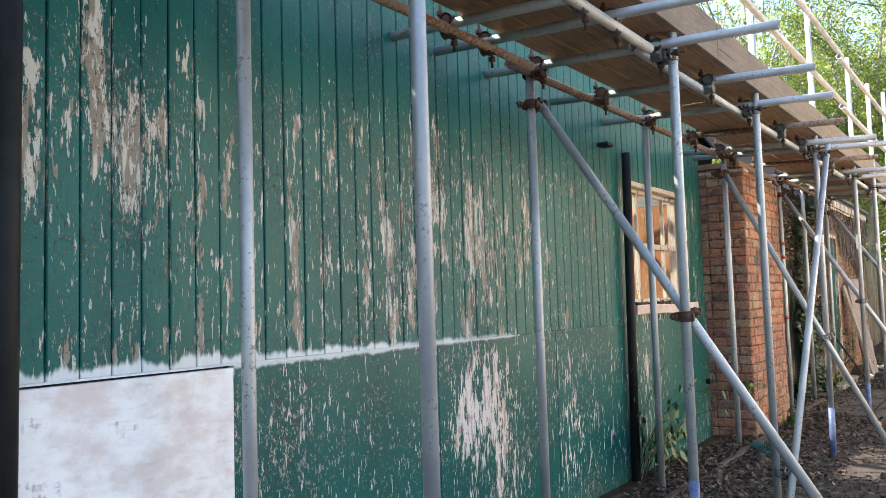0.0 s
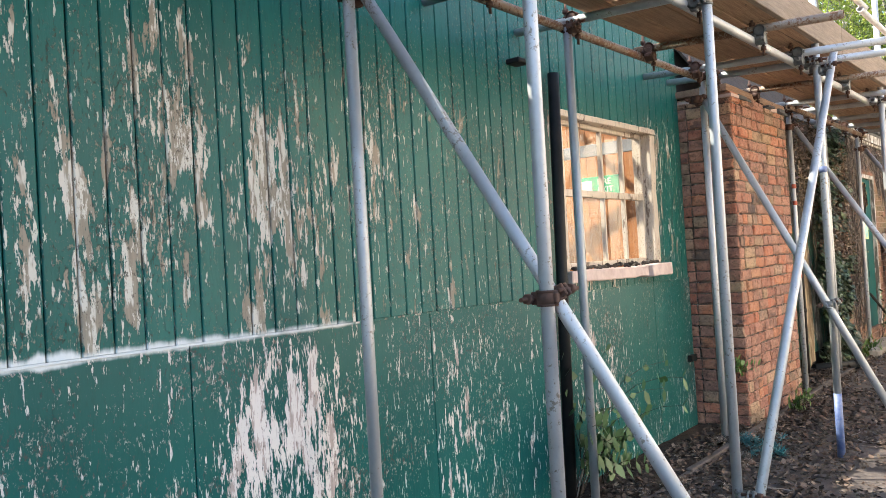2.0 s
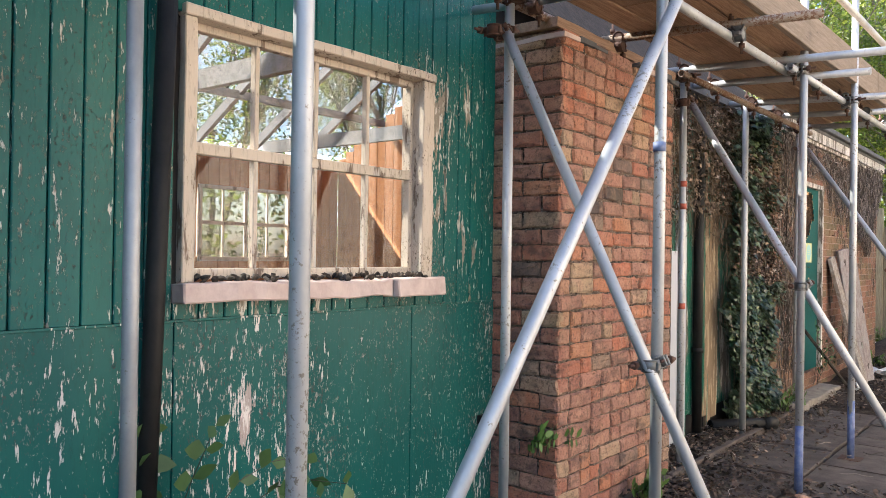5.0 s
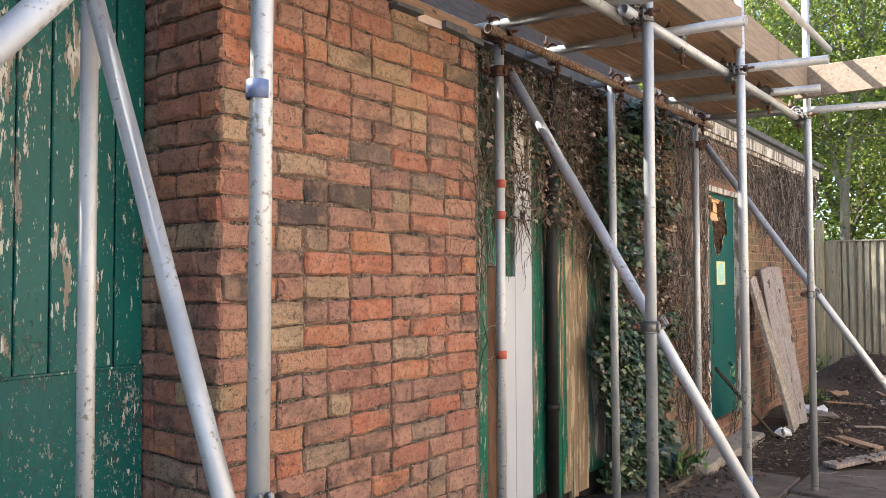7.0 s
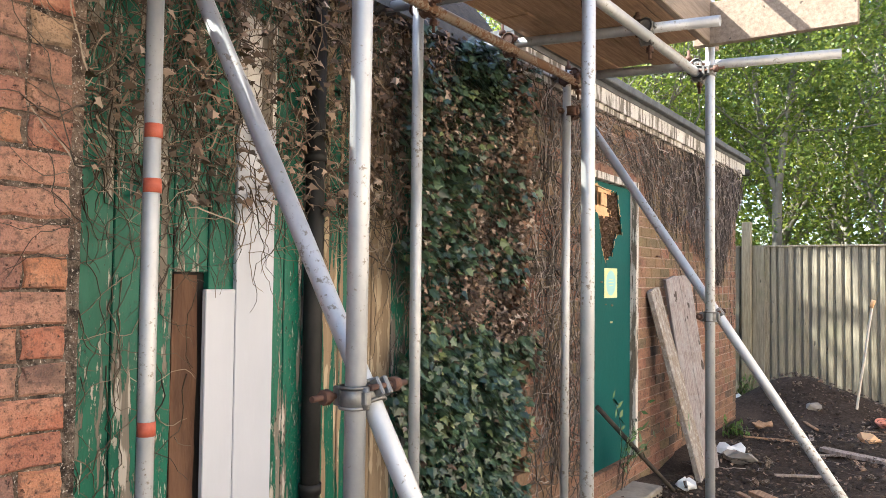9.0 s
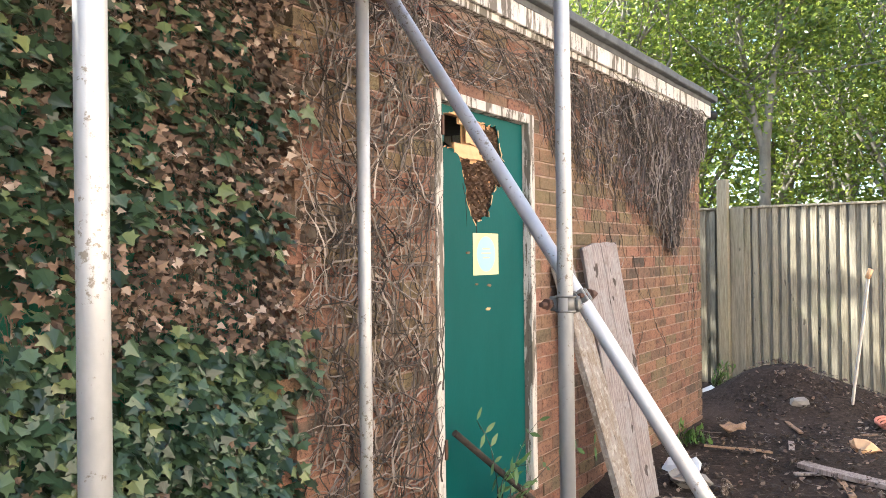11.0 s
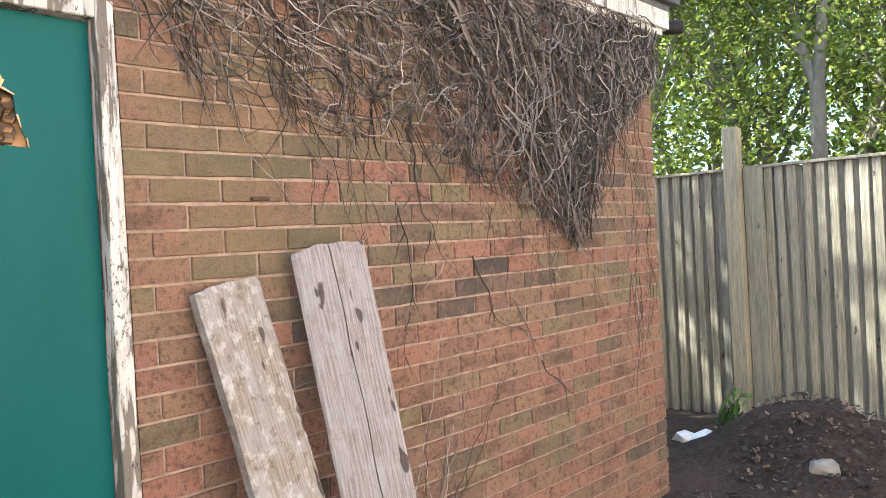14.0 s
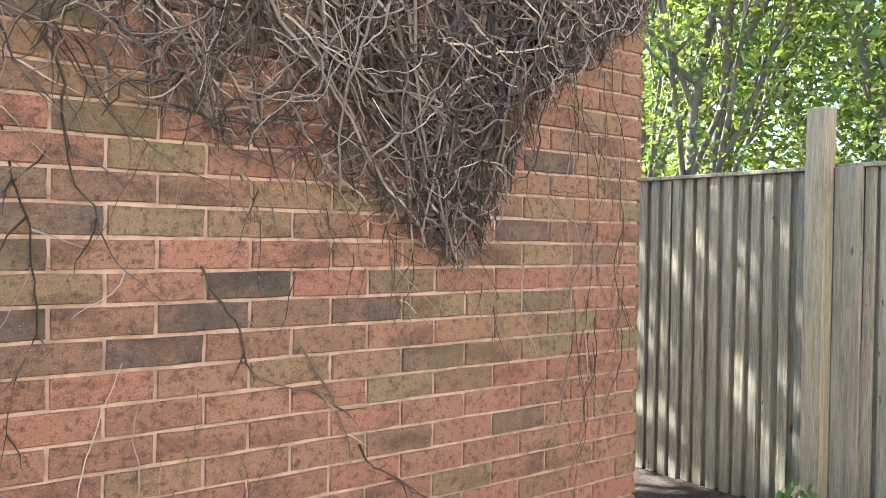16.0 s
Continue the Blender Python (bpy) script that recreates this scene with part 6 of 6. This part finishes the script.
def litter():
    rng = random.Random(33)
    v, f = [], []

    def flake(x, y, z, s):
        a = rng.random() * 6.28
        t = Euler((rng.gauss(0, 0.35), rng.gauss(0, 0.35), a)).to_matrix()
        b = len(v)
        for u, w, h in ((-1, 0, 0.15), (-0.2, -0.55, 0), (0.9, -0.2, 0.2), (0.7, 0.45, 0), (-0.3, 0.6, 0.25)):
            v.append(Vector((x, y, z)) + t @ Vector((u * s, w * s, h * s)))
        f.append((b, b + 1, b + 2, b + 3, b + 4))

    for _ in range(7000):
        y = rng.uniform(4.2, 12.8)
        x = abs(rng.gauss(0, 0.42)) + 0.15
        if y > 8.8:
            x = abs(rng.gauss(0.1, 0.32)) + 0.12
        if x < 0.43 and 7.45 < y < 8.92:
            x += 0.32
        if x > 2.3:
            continue
        flake(x, y, 0.03 + (0.025 if x < 0.45 else -0.012) + rng.random() * 0.015, rng.uniform(0.007, 0.026))
    for _ in range(6500):
        y = rng.uniform(4.6, 9.4)
        x = 0.45 + 1.3 * rng.random() ** 1.4
        if noise.noise((x * 1.6, y * 1.6, 5)) > -0.28:
            flake(x, y, 0.018 + rng.random() * 0.014, rng.uniform(0.009, 0.03))
    for _ in range(4200):
        x, y = rng.uniform(0.35, 2.4), rng.uniform(12.6, 17.9)
        flake(x, y, 0.03 + 0.05 * noise.noise((x * 1.2, y * 1.2, 8)) + 0.015 * rng.random() + sum(h * math.exp(-((x - mx) ** 2 + (y - my) ** 2) / s ** 2) for mx, my, h, s in ((0.85, 17.35, 0.36, 0.55), (0.55, 17.4, 0.16, 0.35), (1.5, 17.5, 0.14, 0.5), (1.9, 15.5, 0.1, 0.8))), rng.uniform(0.006, 0.026))
    tagged(from_data("leaf_litter", v, f, m_litter), "brown dead leaves and bark scattered on the ground", "leaf litter", kind="stuff")
    bm = bmesh.new()
    for _ in range(260):
        y = rng.choice((rng.uniform(4.4, 7.4), rng.uniform(9.0, 12.0), rng.uniform(12.6, 17.6)))
        x = rng.uniform(0.14, 0.75) if y < 12.5 else rng.uniform(0.4, 2.3)
        s = rng.uniform(0.008, 0.035)
        r = bmesh.ops.create_icosphere(bm, subdivisions=1, radius=s, matrix=Matrix.LocRotScale((x, y, 0.03 + s * 0.3 + (0.03 if y > 12.5 else 0)), Euler((rng.random() * 3, rng.random() * 3, 0)), (1.2, 0.9, 0.7)))
        for q in r["verts"]:
            q.co += Vector([rng.uniform(-0.3, 0.3) * s for _ in range(3)])
    for _ in range(170):
        x, y = rng.gauss(0.95, 0.45), rng.gauss(17.3, 0.38)
        s = rng.choice((0.006, 0.008, 0.012, 0.02)) * rng.uniform(0.7, 1.3)
        z = 0.02 + sum(h * math.exp(-((x - mx) ** 2 + (y - my) ** 2) / w ** 2) for mx, my, h, w in ((0.85, 17.35, 0.36, 0.55), (0.55, 17.4, 0.16, 0.35), (1.5, 17.5, 0.14, 0.5)))
        r = bmesh.ops.create_icosphere(bm, subdivisions=1, radius=s, matrix=Matrix.LocRotScale((x, y, z), Euler((rng.random() * 3, rng.random() * 3, 0)), (1.2, 0.9, 0.7)))
        for q in r["verts"]:
            q.co += Vector([rng.uniform(-0.3, 0.3) * s for _ in range(3)])
    tagged(part("rubble", bm, m_mortar_old), "small lumps of mortar and stone in the litter", "rubble", kind="stuff")
    tv, tf = [], []
    for _ in range(420):
        x, y = rng.uniform(0.3, 2.2), rng.uniform(4.5, 17.6)
        p = Vector((x, y, 0.045 + (0.02 if y > 12.6 else 0)))
        a = rng.random() * 6.28
        pts = [p]
        for _ in range(4):
            a += rng.gauss(0, 0.3)
            pts.append(pts[-1] + Vector((math.cos(a) * 0.05, math.sin(a) * 0.05, rng.gauss(0, 0.006))))
        strand(tv, tf, pts, rng.uniform(0.002, 0.004), 0.0012, 3)
    tagged(from_data("twigs", tv, tf, m_vine), "thin dead twigs on the ground", "twigs", kind="stuff")


litter()


def weed(name, label, at, height, stems, seed, leaf=0.05, spread=0.25, fern=False):
    rng = random.Random(seed)
    w = tagged(empty(name, at), label, "weed")
    sv, sf, lv, lf = [], [], [], []
    for _ in range(stems):
        d = Vector((rng.uniform(-0.1, 0.9) * spread, rng.uniform(-1, 1) * spread, 1)).normalized()
        pts = [Vector((rng.uniform(0, 0.05), rng.uniform(-0.06, 0.06), 0))]
        h = height * rng.uniform(0.45, 1.0)
        for k in range(8):
            d = (d + Vector((rng.gauss(0.03, 0.09), rng.gauss(0, 0.09), -0.04 * k))).normalized()
            pts.append(pts[-1] + d * h / 8)
            if k > 1:
                for side in (-1, 1):
                    g = (d.cross(Vector((1, 0.2, 0))).normalized() * side + Vector((rng.uniform(0.0, 0.6), rng.uniform(-0.3, 0.3), rng.uniform(-0.2, 0.4)))).normalized()
                    s = leaf * rng.uniform(0.6, 1.3)
                    q = g.cross(Vector((rng.uniform(0.5, 1), 0, rng.uniform(-0.4, 0.4)))).normalized()
                    p0 = pts[-1]
                    b = len(lv)
                    wd = 0.18 if fern else 0.36
                    lv.extend((p0, p0 + g * s * 0.45 + q * s * wd, p0 + g * s * 0.8 + q * s * wd * 0.7, p0 + g * s * 1.15, p0 + g * s * 0.8 - q * s * wd * 0.7, p0 + g * s * 0.45 - q * s * wd))
                    lf.append((b, b + 1, b + 2, b + 3, b + 4, b + 5))
        strand(sv, sf, pts, 0.0035, 0.0012, 4)
    from_data("stem", sv, sf, m_vine, w)
    if leaf >= 0.065:
        for q in range(0, len(lv), 6):
            from_data("leaf", lv[q:q + 6], [(0, 1, 2, 3, 4, 5)], m_weed_leaf, w)
    else:
        tagged(from_data("leaf", lv, lf, m_weed, w), kind="stuff")


weed("climbing_weed", "leafy green bramble growing up the green panel", (0.06, 5.40, 0.0), 1.15, 11, 2, 0.075, 0.35)
weed("climbing_weed", "low leafy weed at the foot of the panel", (0.10, 5.62, 0.0), 0.6, 9, 6, 0.07, 0.5)
weed("pier_weed", "small fern rooted in the brick pier", (0.30, 7.40, 0.42), 0.22, 6, 3, 0.05, 0.7)
weed("pier_weed", "small green weed at the pier foot", (0.46, 8.3, 0.03), 0.25, 8, 4, 0.05, 0.6)
weed("door_weed", "spiky green weed growing against the door", (0.34, 12.86, 0.13), 0.72, 7, 5, 0.07, 0.3, True)
weed("wall_weed", "low green weeds at the brick wall foot", (0.42, 15.6, 0.05), 0.24, 10, 7, 0.05, 0.9)
weed("wall_weed", "low green weeds at the brick wall foot", (0.40, 11.4, 0.03), 0.34, 7, 8, 0.06, 0.6)
weed("fence_weed", "pale green weeds at the fence foot", (0.0, 17.8, 0.05), 0.45, 9, 9, 0.06, 0.6)

# ---- bricks ----
def brick_meshes(length, height, depth, material, seed, n=5, wear=0.003):
    """Bricks whose front arris wanders and is chipped; the back is left open inside the wall."""
    rng = random.Random(seed)
    out = []
    for _ in range(n):
        a, b = length / 2, height / 2
        m = 3 if length > 0.15 else 2
        rim = [(-a + 2 * a * i / m, -b) for i in range(m)] + [(a, -b), (a, 0)] + [(a - 2 * a * i / m, b) for i in range(m)] + [(-a, b), (-a, 0)]
        rim = [(y + rng.uniform(-wear, wear) * 0.7, z + rng.uniform(-wear, wear) * 0.7) for y, z in rim]
        verts = [(-depth, y, z) for y, z in rim]
        verts += [(-wear * rng.uniform(0.7, 1.8), y, z) for y, z in rim]
        for y, z in rim:
            k = wear * (rng.uniform(2.2, 4.0) if rng.random() < 0.22 else rng.uniform(0.7, 1.3))
            verts.append((rng.uniform(-0.25, 0.25) * wear, y - math.copysign(min(k, abs(y)), y), z - math.copysign(min(k, abs(z)), z)))
        c = len(rim)
        faces = [(r * c + i, r * c + (i + 1) % c, (r + 1) * c + (i + 1) % c, (r + 1) * c + i) for r in range(2) for i in range(c)]
        faces.append(tuple(range(2 * c, 3 * c)))
        ob = from_data("brick", verts, faces, material)
        out.append(ob.data)
        bpy.data.objects.remove(ob)
    return out


def lay(parent, meshes, spots, rng, tilt, proud, joined_name=None):
    for y, z, x, turn in spots:
        ob = new("brick", meshes[rng.randrange(len(meshes))])
        ob.parent = parent
        ob.location = (x + (rng.uniform(-proud, proud) if not turn else 0), y + (rng.uniform(-proud, proud) if turn else 0), z)
        ob.rotation_euler = (rng.gauss(0, tilt), 0, (-math.pi / 2 if turn else 0) + rng.gauss(0, tilt))


def joined(name, parent, meshes, spots, material, rng, tilt, proud):
    v, f = [], []
    for y, z, x, turn in spots:
        me = meshes[rng.randrange(len(meshes))]
        b = len(v)
        px = x + rng.uniform(-proud, proud)
        for q in me.vertices:
            v.append((q.co.x + px, q.co.y + y, q.co.z + z))
        f.extend([tuple(b + i for i in p.vertices) for p in me.polygons])
    ob = from_data(name, v, f, material, parent)
    return tagged(ob, kind="stuff")


def pier_bricks():
    rng = random.Random(51)
    course, pitch = 0.0862, 0.238
    stretch = brick_meshes(0.2275, 0.0765, 0.05, m_brick_old, 1, 14, 0.0075)
    head = brick_meshes(0.1095, 0.0765, 0.05, m_brick_old, 2, 14, 0.0075)
    y0, y1, x, top = PIER
    xf = x + 0.012
    rows = int((top + 0.02) / course)
    for k in range(rows):
        z = 0.041 + course * (k + 0.5)
        # front face: rows of stretchers, with headers at random as in the old bond
        y = y0 if k % 2 else y0 - 0.0
        first_head = k % 2 == 0
        y += 0.0
        while y < y1 - 0.06:
            hd = first_head or rng.random() < 0.42
            first_head = False
            w = 0.119 if hd else pitch
            if y + w > y1 + 0.02:
                hd, w = True, 0.119
            if y + w > y1 + 0.05:
                break
            lay(pier_wall, head if hd else stretch, [(y + w / 2, z, xf, False)], rng, 0.009, 0.005)
            y += w
        xx = xf - 0.002
        first = k % 2 == 1
        while xx > 0.02:
            w = 0.119 if first else pitch
            first = False
            if xx - w < -0.02:
                w = 0.119
            me = head if w < 0.2 else stretch
            ob = new("brick", me[rng.randrange(len(me))])
            ob.parent = pier_wall
            ob.location = (xx - w / 2, y0 - 0.003 + rng.uniform(-0.003, 0.003), z)
            ob.rotation_euler = (0, 0, -math.pi / 2 + rng.gauss(0, 0.006))
            xx -= w


def annexe_bricks():
    rng = random.Random(61)
    course, pitch = 0.0768, 0.2315
    meshes = brick_meshes(0.2215, 0.0672, 0.05, m_brick_brown, 3, 8, 0.0024)
    heads = brick_meshes(0.106, 0.0672, 0.05, m_brick_brown, 4, 4, 0.0024)
    y0, y1, x, top = ANX
    xf = x + 0.009
    near, rest = [], []
    half, cut = [], []
    for k in range(int((top - 0.03) / course)):
        z = 0.0295 + course * (k + 0.5)
        y = y1 - (pitch / 2 if k % 2 else 0.0)
        if k % 2:
            half.append((y1 - 0.0545, z, xf, False))
        while y - pitch > y0 - 0.12:
            c = y - pitch / 2
            y -= pitch
            in_door = DOOR[2] - 0.02 < z < DOOR[3] + 0.0
            if in_door and c + 0.111 > DOOR[0] and c - 0.111 < DOOR[1]:
                if c + 0.111 > DOOR[1] + 0.03:
                    cut.append((DOOR[1] + 0.006, c + 0.1107, z))
                if c - 0.111 < DOOR[0] - 0.03:
                    cut.append((c - 0.1107, DOOR[0] - 0.006, z))
                continue
            (near if 13.5 < c < 15.9 and 0.25 < z < 2.05 else rest).append((c, z, xf, False))
        half.append(('end', z))
    ends = [q for q in half if q[0] == "end"]
    half = [q for q in half if q[0] != "end"]
    for _, z in ends:
        ob = new("end_brick", heads[rng.randrange(len(heads))])
        ob.parent = annexe
        ob.location, ob.rotation_euler = (0.243, y0 + 0.003, z), (0, 0, -math.pi / 2)
    lay(annexe, meshes, near, rng, 0.003, 0.0015)
    joined("brickwork", annexe, meshes, rest, m_brick_brown_isle, rng, 0.003, 0.0015)
    v, f = [], []
    for a, b, z in cut:
        n = len(v)
        v.extend([(px, py, pz) for px in (0.25, xf) for py in (a, b) for pz in (z - 0.0336, z + 0.0336)])
        f.extend([tuple(n + i for i in q) for q in ((4, 6, 7, 5), (0, 4, 5, 1), (2, 3, 7, 6), (1, 5, 7, 3), (0, 2, 6, 4))])
    tagged(from_data("cut_bricks", v, f, m_brick_brown_isle, annexe), kind="stuff")
    joined("half_bricks", annexe, heads, half, m_brick_brown_isle, rng, 0.003, 0.0015)


def island_copy(name, src):
    m = src.copy()
    m.name = name
    t = m.node_tree
    for n in list(t.nodes):
        if n.bl_idname == "ShaderNodeObjectInfo":
            g = t.nodes.new("ShaderNodeNewGeometry")
            for l in list(n.outputs["Random"].links):
                t.links.new(g.outputs["Random Per Island"], l.to_socket)
            t.nodes.remove(n)
    return m


m_brick_brown_isle = island_copy("brown_red_brick_joined", m_brick_brown)
pier_bricks()
annexe_bricks()
